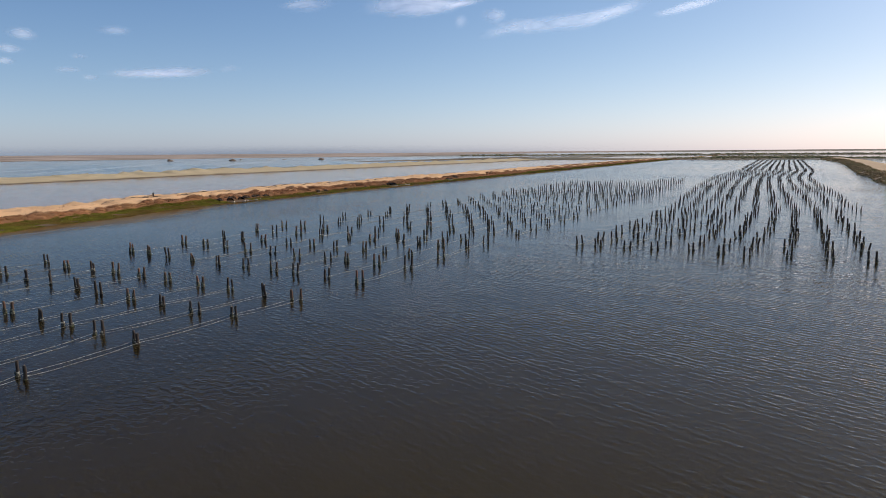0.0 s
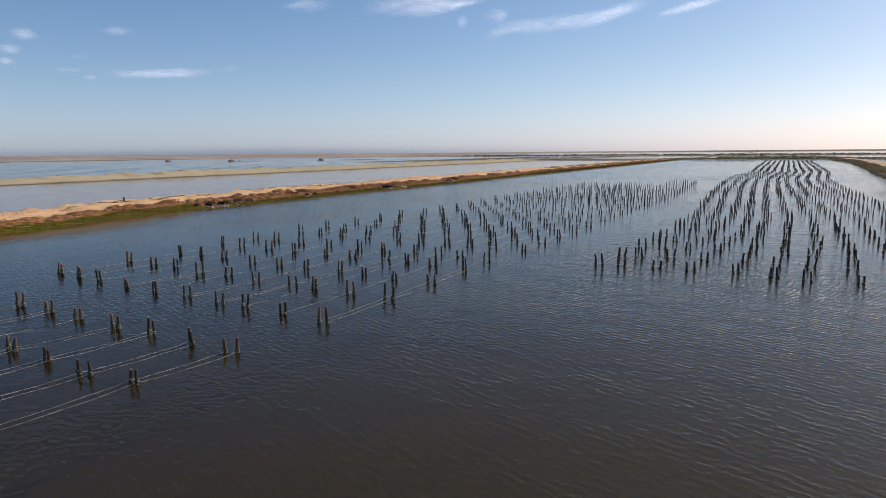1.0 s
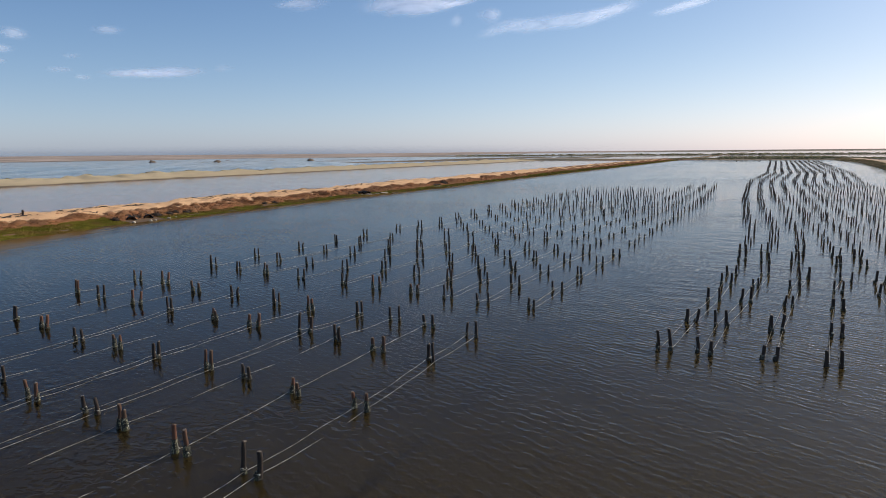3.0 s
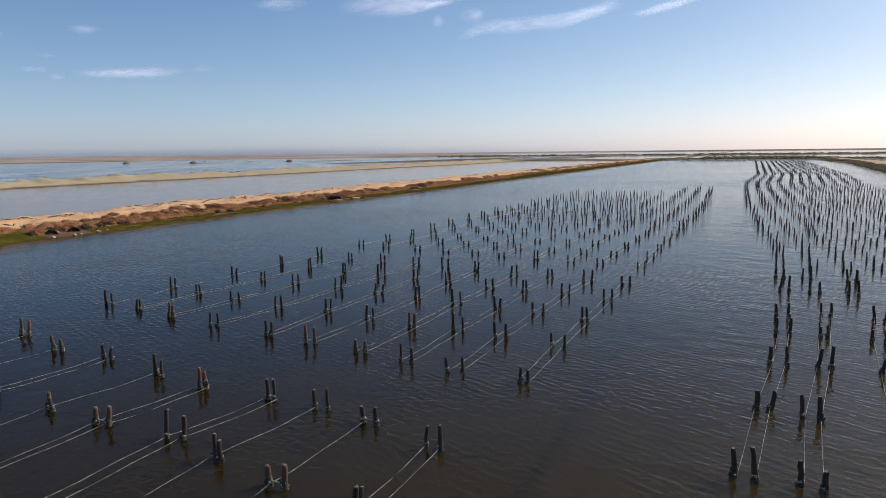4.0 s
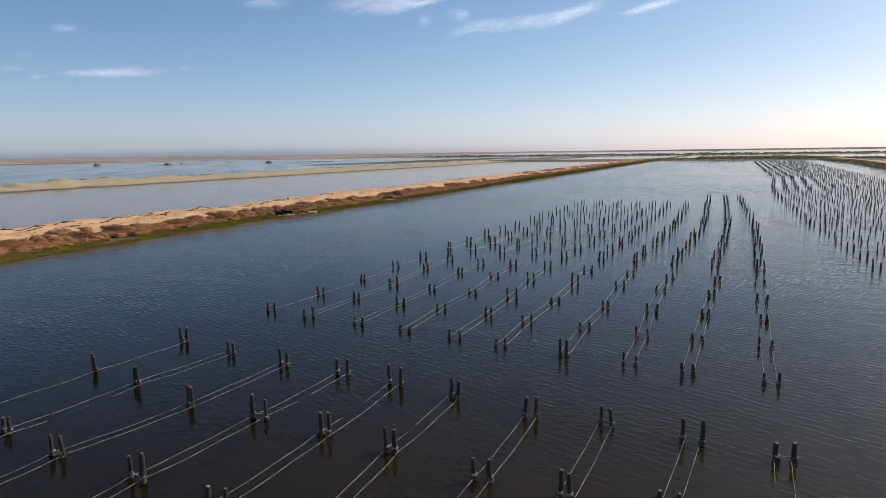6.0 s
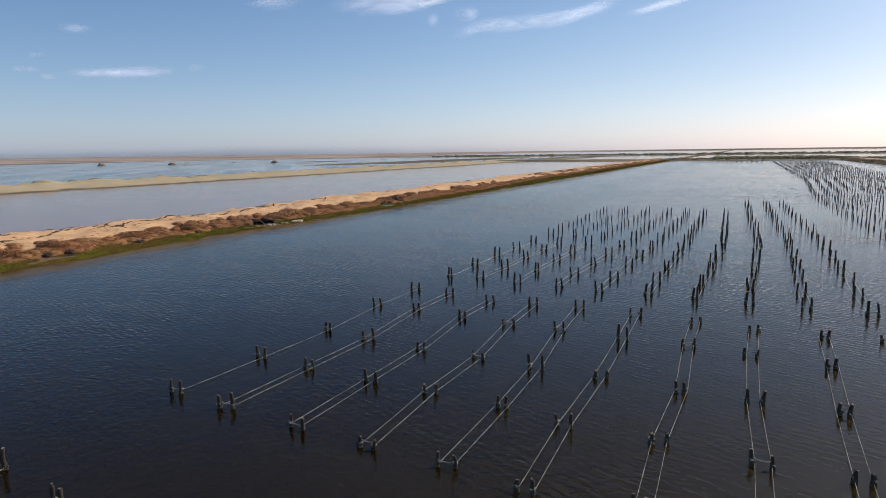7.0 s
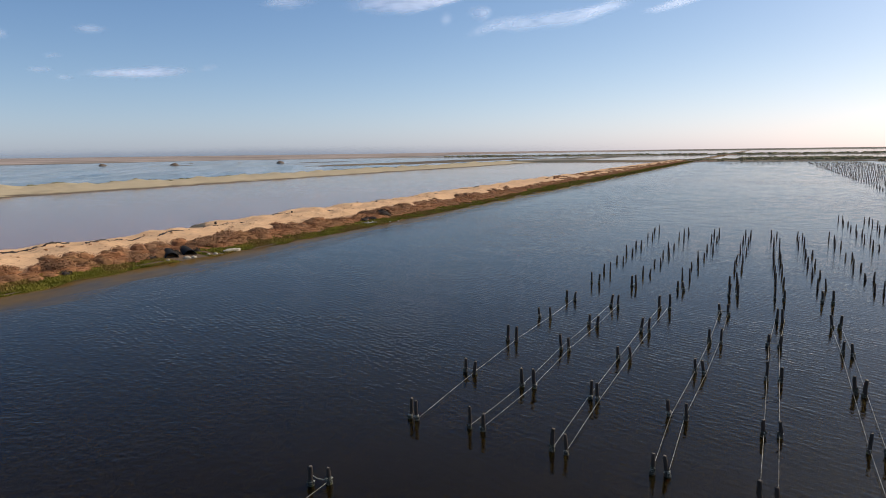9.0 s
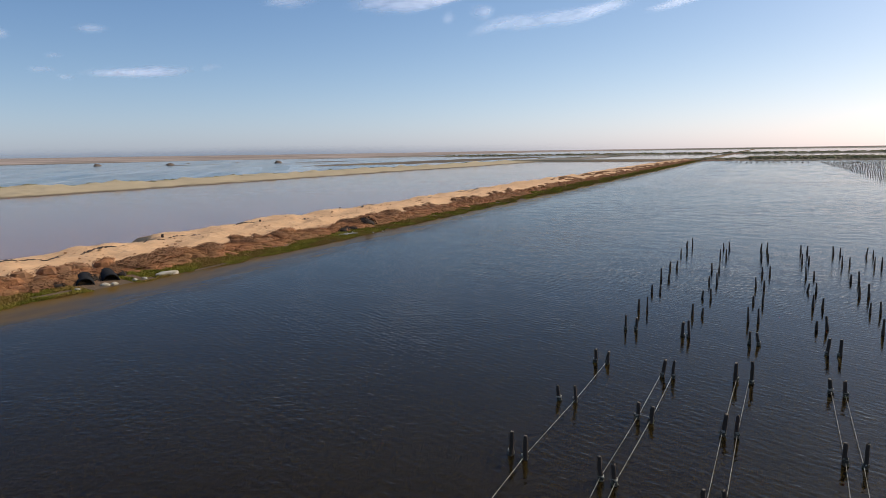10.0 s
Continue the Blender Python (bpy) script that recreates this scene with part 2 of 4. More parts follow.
def cloud_material():
    m = Mat("cirrus")
    tc = m.node("ShaderNodeTexCoord")
    mp = m.node("ShaderNodeMapping")
    m.t.links.new(tc.outputs["Generated"], mp.inputs["Vector"])
    mp.inputs["Location"].default_value = (-0.5, -0.5, 0)
    flat = m.node("ShaderNodeVectorMath", operation="MULTIPLY")
    m.t.links.new(mp.outputs[0], flat.inputs[0])
    flat.inputs[1].default_value = (1, 1, 0)
    ln = m.node("ShaderNodeVectorMath", operation="LENGTH")
    m.t.links.new(flat.outputs[0], ln.inputs[0])
    edge = m.ramp(ln.outputs["Value"], 0.05, 0.5, 1.0, 0.0)
    fine = m.node("ShaderNodeTexNoise", noise_dimensions="4D")
    m.plug(m.local((0.0035, 0.011, 0.0)), fine.inputs["Vector"])
    m.plug(m.math("MULTIPLY", m.chance(), 90.0), fine.inputs["W"])
    for key, value in (("Scale", 1.0), ("Detail", 3.5), ("Roughness", 0.5), ("Distortion", 0.6)):
        fine.inputs[key].default_value = value
    wisp = fine.outputs["Fac"]
    fac = m.ramp(m.math("ADD", edge, m.math("MULTIPLY", m.math("SUBTRACT", wisp, 0.5), 2.2)), 0.0, 1.5, 0.0, 0.56)
    fac = m.math("MULTIPLY", m.math("MULTIPLY", fac, m.ramp(edge, 0.0, 0.35)), m.node("ShaderNodeObjectInfo").outputs["Color"])
    tl = m.node("ShaderNodeBsdfTranslucent")
    df = m.node("ShaderNodeBsdfDiffuse")
    for n in (tl, df):
        n.inputs["Color"].default_value = (0.95, 0.95, 0.95, 1)
    ad = m.node("ShaderNodeAddShader")
    m.t.links.new(tl.outputs[0], ad.inputs[0])
    m.t.links.new(df.outputs[0], ad.inputs[1])
    tr = m.node("ShaderNodeBsdfTransparent")
    mx = m.node("ShaderNodeMixShader")
    m.t.links.new(fac, mx.inputs[0])
    m.t.links.new(tr.outputs[0], mx.inputs[1])
    m.t.links.new(ad.outputs[0], mx.inputs[2])
    m.t.links.new(mx.outputs[0], m.out.inputs["Surface"])
    return m.m


WATER = water_material("rippled_water", 0.046, 0.0032, 0.035, (0.38, 0.34, 0.29), (0.0170, 0.0100, 0.0014), (0.064, 0.0455, 0.0178), 0.1)
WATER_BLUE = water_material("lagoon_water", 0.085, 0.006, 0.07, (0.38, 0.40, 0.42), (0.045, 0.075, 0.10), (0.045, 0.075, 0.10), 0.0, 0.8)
WATER_CALM = water_material("calm_water", 0.012, 0.004, 0.06, (0.62, 0.55, 0.50), (0.41, 0.236, 0.176), (0.41, 0.236, 0.176), 0.0, 0.0, 1.16)
GROUND = ground_material()
WOOD = wood_material("weathered_wood", (0.028, 0.021, 0.016), (0.072, 0.053, 0.04), (0.10, 0.05, 0.035), (0.85, 1.3))
WOOD_RED = wood_material("red_brown_wood", (0.05, 0.03, 0.02), (0.15, 0.088, 0.056), (0.19, 0.08, 0.045), (0.35, 1.1))
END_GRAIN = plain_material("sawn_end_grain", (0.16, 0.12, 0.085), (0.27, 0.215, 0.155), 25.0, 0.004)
CRUST = crust_material("shell_crust", (0.17, 0.16, 0.115))
PALE_CRUST = crust_material("pale_shell_crust", (0.44, 0.41, 0.26))
ROPE = plain_material("pale_rope", (0.12, 0.105, 0.07), (0.60, 0.55, 0.44), 5.0, 0.004)
SHRUB = leaf_material("salt_bush", (0.34, 0.145, 0.056), (0.45, 0.20, 0.082), (0.35, 0.172, 0.068))
SHRUB_GREY = leaf_material("grey_bush", (0.29, 0.145, 0.064), (0.39, 0.20, 0.096), (0.34, 0.15, 0.064))
GRASS = leaf_material("shore_grass", (0.20, 0.18, 0.020), (0.32, 0.265, 0.037), (0.29, 0.18, 0.045))
OLIVE = leaf_material("olive_bush", (0.16, 0.155, 0.065), (0.26, 0.23, 0.10), (0.28, 0.20, 0.10))
ROAD_BUSH = leaf_material("brown_bush", (0.30, 0.19, 0.08), (0.42, 0.27, 0.12), (0.24, 0.19, 0.07))
PIPE = plain_material("black_plastic", (0.012, 0.011, 0.010), (0.028, 0.025, 0.022), 5.0, 0.004, 0.85, 0.15)
STONE = plain_material("pale_stone", (0.38, 0.31, 0.21), (0.56, 0.48, 0.35), 9.0, 0.02)
BLEACHED = plain_material("bleached_wood", (0.48, 0.43, 0.35), (0.66, 0.61, 0.52), 14.0, 0.01)
DARK = plain_material("dark_weed", (0.035, 0.025, 0.017), (0.08, 0.055, 0.035), 6.0, 0.03)
MOUND = plain_material("brown_mound", (0.13, 0.09, 0.06), (0.22, 0.16, 0.11), 0.8, 0.3)
CLOUD = cloud_material()


# ---- building helpers ----
def part(name, bm, material, parent, label=""):
    """Links a bmesh as one mesh object under a thing or a part."""
    me = bpy.data.meshes.new(name)
    bm.to_mesh(me)
    bm.free()
    me.materials.append(material)
    for p in me.polygons:
        p.use_smooth = True
    ob = new(name, me)
    ob.parent = parent
    return tagged(ob, label)


def mesh_of(name, verts, faces, material, smooth=True):
    """One mesh object from arrays of corners and of equal-sided faces."""
    verts, faces = np.asarray(verts, dtype=np.float32), np.asarray(faces, dtype=np.int32)
    k = faces.shape[1]
    me = bpy.data.meshes.new(name)
    me.vertices.add(len(verts))
    me.vertices.foreach_set("co", verts.ravel())
    me.loops.add(faces.size)
    me.loops.foreach_set("vertex_index", faces.ravel())
    me.polygons.add(len(faces))
    me.polygons.foreach_set("loop_start", np.arange(0, faces.size, k, dtype=np.int32))
    me.polygons.foreach_set("use_smooth", np.full(len(faces), smooth))
    me.update(calc_edges=True)
    me.validate()
    me.materials.append(material)
    return new(name, me)


def vnoise(x, y, seed=0):
    """Smooth value noise of unit grain, -1 to 1."""
    xi, yi = np.floor(x).astype(np.int64), np.floor(y).astype(np.int64)
    u, v = x - xi, y - yi
    u, v = u * u * (3 - 2 * u), v * v * (3 - 2 * v)

    def h(a, b):
        n = (a * 374761393 + b * 668265263 + seed * 974711) & 0x7FFFFFFF
        n = ((n ^ (n >> 13)) * 1274126177) & 0x7FFFFFFF
        return ((n ^ (n >> 16)) & 0xFFFF) / 32767.5 - 1.0

    return (h(xi, yi) * (1 - u) + h(xi + 1, yi) * u) * (1 - v) + (h(xi, yi + 1) * (1 - u) + h(xi + 1, yi + 1) * u) * v


def fbm(x, y, seed=0):
    return vnoise(x, y, seed) + 0.5 * vnoise(2.1 * x, 2.1 * y, seed + 1) + 0.25 * vnoise(4.3 * x, 4.3 * y, seed + 2)


BED = -0.9


def shore(y):
    """The x of the near dike's water edge."""
    y = np.asarray(y, dtype=float)
    return -73.6 + np.interp(y, [20, 48, 62, 75, 95, 108, 120, 130], [8.0, 6.0, 1.6, 0.0, 0, -0.7, -0.9, -0.4]) + 0.55 * vnoise(y / 9.0, y * 0 + 3.3, 5) + 0.25 * vnoise(y / 2.3, y * 0 + 1.3, 6)


def road_edge(y):
    """The x of the water's edge below the sandy road."""
    return np.interp(y, [170, 200, 280, 380, 450, 540], [21.0, 20.5, 24.0, 28.5, 30.0, 27.0]) - 1.2 * vnoise(y / 25.0, y * 0, 31)


def height(x, y):
    """The lie of the land: dikes between the ponds, flats in the distance."""
    h = np.full(np.shape(x), BED)
    lump = fbm(x / 2.2, y / 3.2, 11)
    d = shore(y) - x
    high = np.interp(y, [40, 90, 136, 143, 190], [0.95, 1.0, 1.0, 1.1, 1.12])
    back = np.interp(y, [60, 100, 134, 138, 138.8, 150], [13.6, 13.3, 12.4, 11.2, 13.6, 13.0]) + 0.7 * vnoise(y / 7.0, y * 0 + 7.7, 9)
    d = np.where(d > 8.5, 8.5 + (d - 8.5) * 4.5 / (back - 8.5), d)
    dike = np.interp(d, [-9, -3, 0, 2, 4.5, 6.5, 8.5, 13.0, 14.2, 15.4, 20]
                     , [BED, -0.25, 0, 0.2, 0.45, 0.75, 1.0, 1.0, 0.7, 0, BED])
    dike = np.where(dike > 0, dike * high, dike)
    dike = dike + np.interp(d, [1, 4, 9, 13, 16], [0, 0.14, 0.2, 0.2, 0]) * lump + np.interp(d, [3, 6, 12, 14], [0, 0.17, 0.17, 0]) * fbm(x / 0.9, y / 1.4, 12)
    h = np.maximum(h, np.where(y < 585, dike, BED))
    c2 = -197.0 + 3.0 * vnoise(y / 60.0, y * 0, 21)
    d2 = x - c2
    crest = 1.08 + 0.25 * vnoise(y / 16.0, y * 0 + 0.5, 22) + 0.85 * np.maximum(0.0, vnoise(y / 5.5, x / 9.0, 23)) ** 1.5 + 0.45 * vnoise(y / 3.0, x / 4.0, 24)
    dike2 = np.interp(d2, [-16, -9, -4, 0, 4, 12, 21.5, 30], [-0.6, 0, 0.75, 1.0, 0.85, 0.42, 0, -0.6]) * crest
    h = np.maximum(h, np.where((y < 1200), dike2 + 0.22 * lump * (dike2 > 0.15), BED))
    right = np.interp(x - road_edge(y), [-8, 0, 2.0, 4.0, 12, 15, 20], [BED, 0, 0.9, 1.35, 1.35, 0.3, BED])
    h = np.maximum(h, np.where(y < 585, right + 0.1 * lump * (right > 0.1), BED))
    wob = 12 * vnoise(x / 70.0, x * 0 + 2.0, 41)
    end = np.interp(y + wob, [528, 545, 552, 590, 612, 630], [BED, 0.0, 0.7, 0.8, 0.1, BED])
    h = np.maximum(h, np.where(x > -196, end, BED))
    wob = 60 * vnoise(x / 260.0, y / 900.0, 42)
    far = np.interp(y + wob, [905, 960, 1090, 1130, 2700, 2860, 6000], [BED, 0.6, 0.8, BED, BED, 1.6, 7.0])
    h = np.maximum(h, np.where(x > -900 - 0.3 * y, far, BED))
    edge = -(x + 735) + 60 * vnoise(x / 200.0, y / 260.0, 43)
    h = np.maximum(h, np.interp(edge, [-40, 0, 60, 400, 3800], [BED, 0.0, 0.4, 1.2, 4.0]))
    bars = 0.5 * (fbm(x / 70.0, y / 260.0, 51) - 0.55)
    h = np.maximum(h, np.where((x < -235) & (y < 1500), np.clip(bars, BED, 0.1), BED))
    return h


def steps(*runs):
    """Grid lines from (start, end, step) runs."""
    return np.concatenate([np.arange(a, b, s) for a, b, s in runs])


def sheet(name, xs, ys, material, lie=height):
    gx, gy = np.meshgrid(xs, ys)
    gz = lie(gx, gy)
    n, m = len(xs), len(ys)
    i = (np.arange(m - 1)[:, None] * n + np.arange(n - 1)[None, :]).ravel()
    return mesh_of(name, np.stack([gx, gy, gz], -1).reshape(-1, 3), np.stack([i, i + 1, i + n + 1, i + n], 1), material)


def still(x, y):
    return np.zeros(np.shape(x))


def choppy(x, y):
    """Wind waves on the open far half of the pond, dying out towards the banks."""
    u, v = x * 0.96 - y * 0.28, x * 0.28 + y * 0.96
    a = 0.024 * vnoise(u / 1.1, v / 0.62, 61) + 0.012 * vnoise(u / 0.7, v / 0.45, 62)
    b = 0.055 * vnoise(u / 2.4, v / 1.5, 63)
    far = np.clip((y - 240) / 60, 0, 1)
    open_water = np.clip((y - 141) / 45, 0, 1) * np.clip((x + 71) / 6, 0, 1) * np.clip((road_edge(y) - 1.0 - x) / 5, 0, 1) * np.clip((535 - y) / 20, 0, 1)
    return ((1 - far) * a + far * b) * open_water


def banded(x, y):
    """Lagoon waves: ruffled belts with smooth slicks between them."""
    u, v = x * 0.62 + y * 0.78, y * 0.62 - x * 0.78
    belt = np.clip(0.55 + 1.3 * fbm(v / 120.0, u / 26.0, 66), 0.0, 1.0)
    a = 0.11 * vnoise(v / 3.4, u / 2.6, 67)
    return a * belt * np.clip((x + 499) / 40, 0, 1) * np.clip((-212 - x) / 8, 0, 1) * np.clip((y - 41) / 20, 0, 1) * np.clip((758 - y) / 40, 0, 1)


def ruffled(x, y):
    """Smaller waves in the lane of the far field, flat where the sheet meets the rest of the pond."""
    u, v = x * 0.96 - y * 0.28, x * 0.28 + y * 0.96
    a = 0.010 * vnoise(u / 0.6, v / 0.36, 64) * (0.6 + 0.9 * vnoise(u / 3.1, v / 2.2, 68)) + 0.007 * vnoise(u / 1.1, v / 0.7, 65)
    return a * np.clip((x + 17.5) / 3, 0, 1) * np.clip((y - 30) / 22, 0, 1) * np.clip((139.5 - y) / 8, 0, 1) * np.clip((road_edge(y) - 1.0 - x) / 5, 0, 1)


# ---- ground and water ----
xs = steps((-4900, -1500, 200), (-1500, -700, 40), (-700, -214, 12), (-214, -166, 1.2), (-166, -96, 6), (-96, -62, 0.4), (-62, 10, 8), (10, 56, 0.8), (56, 320, 25), (320, 4900, 220))
ys = steps((-900, -60, 60), (-60, 36, 3), (36, 200, 0.55), (200, 420, 1.4), (420, 660, 3), (660, 1700, 14), (1700, 4900, 100))
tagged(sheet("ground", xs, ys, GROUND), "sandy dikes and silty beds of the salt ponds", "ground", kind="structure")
for label, x0, x1, y0, y1, mat in (
        ("dark rippled water of the pond that holds the posts", -84, -18, -900, 140, WATER),
        ("dark rippled open water before the far post field", -18, 30, -900, 30, WATER),
        ("rippled water beyond the sandy road", 30, 4900, -900, 575, WATER),
        ("calm lavender-grey water between two dikes", -196, -84, -900, 575, WATER_CALM),
        ("wide blue rippled lagoon with low mounds", -4900, -500, -900, 4900, WATER_BLUE),
        ("blue water of the lagoon behind the camera", -500, -196, -900, 40, WATER_BLUE),
        ("blue far end of the lagoon", -500, -196, 760, 4900, WATER_BLUE),
        ("far strips of water before the horizon", -196, 4900, 575, 4900, WATER_CALM)):
    tagged(sheet("water", np.linspace(x0, x1, 3), np.linspace(y0, y1, 3), mat, still), label, "water", kind="structure")

tagged(sheet("water", np.linspace(-84.0, 30.0, 240), steps((140, 270, 0.45), (270, 576, 1.1)), WATER, choppy), "wind-ruffled far half of the pond that holds the posts", "water", kind="structure")

tagged(sheet("water", np.linspace(-18.0, 30.0, 165), np.linspace(30, 140, 690), WATER, ruffled), "wind-ruffled water round the far post field", "water", kind="structure")

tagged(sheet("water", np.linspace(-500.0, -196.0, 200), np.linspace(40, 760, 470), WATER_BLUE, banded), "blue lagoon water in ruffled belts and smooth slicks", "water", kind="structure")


# ---- post fields ----
# where the lines of the near field run: y, then the x of its ten lines
LINES_A = [
    (12, -22.0, -24.3, -27.0, -29.3, -32.0, -34.3, -37.2, -39.8, -42.0, -44.2),
    (23, -21.4, -23.7, -26.3, -28.8, -31.6, -33.8, -36.9, -39.3, -41.6, -43.8),
    (38, -20.65, -23.2, -25.75, -27.6, -30.3, -32.8, -35.6, -38.6, -41.2, -43.5),
    (55, -20.2, -22.9, -24.85, -27.0, -29.5, -32.0, -35.2, -38.2, -41.2, -43.75),
    (66, -19.95, -22.4, -24.6, -26.9, -29.35, -31.8, -34.6, -37.6, -40.6, -43.4),
    (73, -19.85, -22.2, -24.6, -26.9, -29.4, -31.85, -34.1, -36.9, -39.8, -42.75),
    (78, -19.8, -22.4, -24.9, -27.2, -29.9, -32.2, -34.75, -37.45, -40.4, -43.1),
    (104, -19.5, -22.3, -24.9, -27.5, -30.2, -32.8, -35.4, -38.1, -40.65, -43.0),
    (112, -19.4, -22.15, -24.68, -27.2, -30.1, -32.6, -35.0, -37.85, -40.3, -42.75),
    (121, -19.4, -21.88, -24.3, -27.1, -29.9, -32.3, -34.75, -37.55, -40.1, -42.55),
    (130, -19.3, -21.8, -24.2, -27.0, -29.9, -32.2, -34.6, -37.4, -40.0, -42.6),
    (150, -19.8, -22.2, -24.7, -27.4, -30.0, -32.0, -34.4, -37.0, -39.8, -42.8),
    (172, -20.5, -22.6, -25.2, -27.7, -30.0, -32.0, -34.4, -37.0, -39.8, -42.8),
]
ROWS_A = [3.4, 7.9, 12.2, 16.7, 21.5, 25.4, 30.5, 35.8, 40.4, 45.2, 49.0, 54.2, 58.7, 63.1, 67.6, 71.9, 78.0, 82.7, 87.2, 92.2, 96.6, 102.1, 106.4, 111.1, 115.6, 120.0, 125.6, 129.6, 134.0, 138.3, 142.9, 149.2, 153.9, 158.6, 163.1, 167.6, 172.2]
BAYS_A = [(0, 5), (6, 10), (11, 15), (16, 20), (21, 25)]     # rows between which the ropes run unbroken
# the left line of the far field: y and x
EDGE_B = [(46, -13.6), (50.1, -13.3), (54.8, -12.9), (59.8, -12.42), (64.5, -12.05), (68.2, -11.88), (73.8, -11.95), (78, -11.85), (90, -11.45), (97, -11.9), (103, -12.3), (112, -12.55), (118, -13.0), (127, -13.3), (134, -13.7), (157, -14.1), (195, -14.6), (225, -13.2), (257, -11.5), (320, -11.7), (373, -11.5), (490, -11.5)]
# the middles of the post pairs, bay by bay: a row of the field to a line, its ten lines from the channel outwards
BAY_1 = [
    (-22.0, 16.8, -24.5, 17.0, -27.0, 17.3, -29.0, 17.4, -31.7, 17.6, -33.9, 17.9, -36.6, 18.2, -39.0, 18.5, -41.7, 18.8, -44.0, 19.1),
    (-21.7, 21.6, -23.9, 21.5, -26.6, 21.9, -29.1, 22.1, -31.9, 22.4, -34.2, 22.7, -37.0, 23.0, -39.2, 22.9, -42.3, 23.4, -44.3, 23.6),
    (-21.2, 25.5, -23.5, 25.7, -26.2, 26.0, -28.4, 26.1, -31.4, 26.5, -33.9, 26.6, -36.4, 26.8, -38.5, 26.7, -41.1, 26.8, -44.3, 27.4),
]
BAY_2 = [
    (-20.8, 30.6, -23.4, 31.0, -26.0, 31.3, -27.9, 31.5, -30.5, 31.8, -33.1, 32.0, -35.8, 32.4, -38.7, 32.7, -41.2, 33.1, -43.5, 33.4),
    (-20.7, 35.9, -23.1, 36.0, -25.8, 36.4, -27.6, 36.8, -30.3, 36.8, -33.0, 37.2, -35.3, 37.2, -38.4, 37.9, -41.0, 38.3, -43.3, 38.3),
    (-20.6, 40.4, -23.2, 40.6, -25.6, 41.1, -27.5, 41.2, -30.3, 41.3, -32.7, 41.5, -35.1, 41.6, -38.4, 42.2, -41.1, 42.6, -43.3, 42.6),
    (-20.8, 45.3, -23.2, 45.5, -25.5, 46.0, -27.5, 46.5, -30.2, 46.3, -32.6, 46.5, -35.8, 46.8, -38.6, 47.1, -41.6, 47.4, -44.2, 47.8),
    (-20.8, 48.8, -23.1, 49.4, -25.0, 49.8, -26.9, 49.8, -29.7, 49.8, -32.1, 50.1, -35.5, 50.7, -38.2, 50.7, -41.7, 51.6, -44.1, 51.5),
]
BAY_3 = [
    (-20.2, 54.5, -22.7, 54.5, -24.8, 54.8, -27.0, 55.1, -29.6, 55.5, -31.9, 55.7, -35.3, 56.0, -38.4, 56.4, -41.1, 56.9, -43.6, 57.2),
    (-20.2, 58.8, -22.7, 59.1, -24.8, 59.5, -26.8, 59.2, -29.4, 59.7, -32.0, 60.1, -34.8, 60.0, -38.0, 60.4, -41.1, 60.9, -43.8, 61.6),
    (-20.1, 63.3, -22.5, 63.7, -24.6, 63.8, -26.9, 64.2, -29.3, 64.4, -31.9, 64.7, -34.7, 65.1, -37.8, 65.3, -40.6, 65.6, -43.4, 66.1),
    (-20.0, 67.7, -22.4, 68.3, -24.6, 68.3, -26.7, 68.4, -29.5, 68.9, -31.8, 69.1, -34.4, 69.4, -37.1, 69.3, -40.4, 70.2, -43.2, 70.6),
    (-19.9, 72.2, -22.1, 72.5, -24.5, 72.8, -26.7, 72.5, -29.5, 73.2, -31.9, 73.5, -34.2, 73.8, -36.9, 73.9, -39.9, 74.4, -43.0, 74.9),
]
BAY_4 = [
    (-19.9, 78.4, -22.6, 78.5, -24.7, 78.7, -27.2, 78.9, -29.9, 79.2, -32.2, 79.6, -34.7, 79.9, -37.4, 80.1, -40.4, 80.5, -43.1, 80.9),
    (-19.9, 82.8, -22.5, 82.8, -24.7, 82.9, -27.3, 83.3, -30.0, 83.4, -32.2, 84.0, -34.9, 84.3, -37.4, 84.5, -40.3, 84.8, -42.9, 85.3),
    (-19.8, 87.3, -22.4, 87.4, -24.9, 87.5, -27.1, 87.6, -29.9, 88.0, -32.3, 88.1, -34.8, 88.3, -37.4, 88.6, -40.2, 89.1, -42.8, 89.7),
    (-19.8, 91.7, -22.2, 92.3, -24.9, 92.8, -27.3, 93.2, -30.0, 93.2, -32.8, 93.7, -35.3, 93.7, -37.9, 94.2, -40.7, 94.7, -43.2, 95.1),
    (-19.7, 96.8, -22.1, 96.5, -24.8, 96.7, -27.3, 97.3, -30.1, 97.7, -33.0, 98.2, -35.4, 97.9, -37.8, 97.9, -40.6, 98.6, -43.1, 99.3),
]
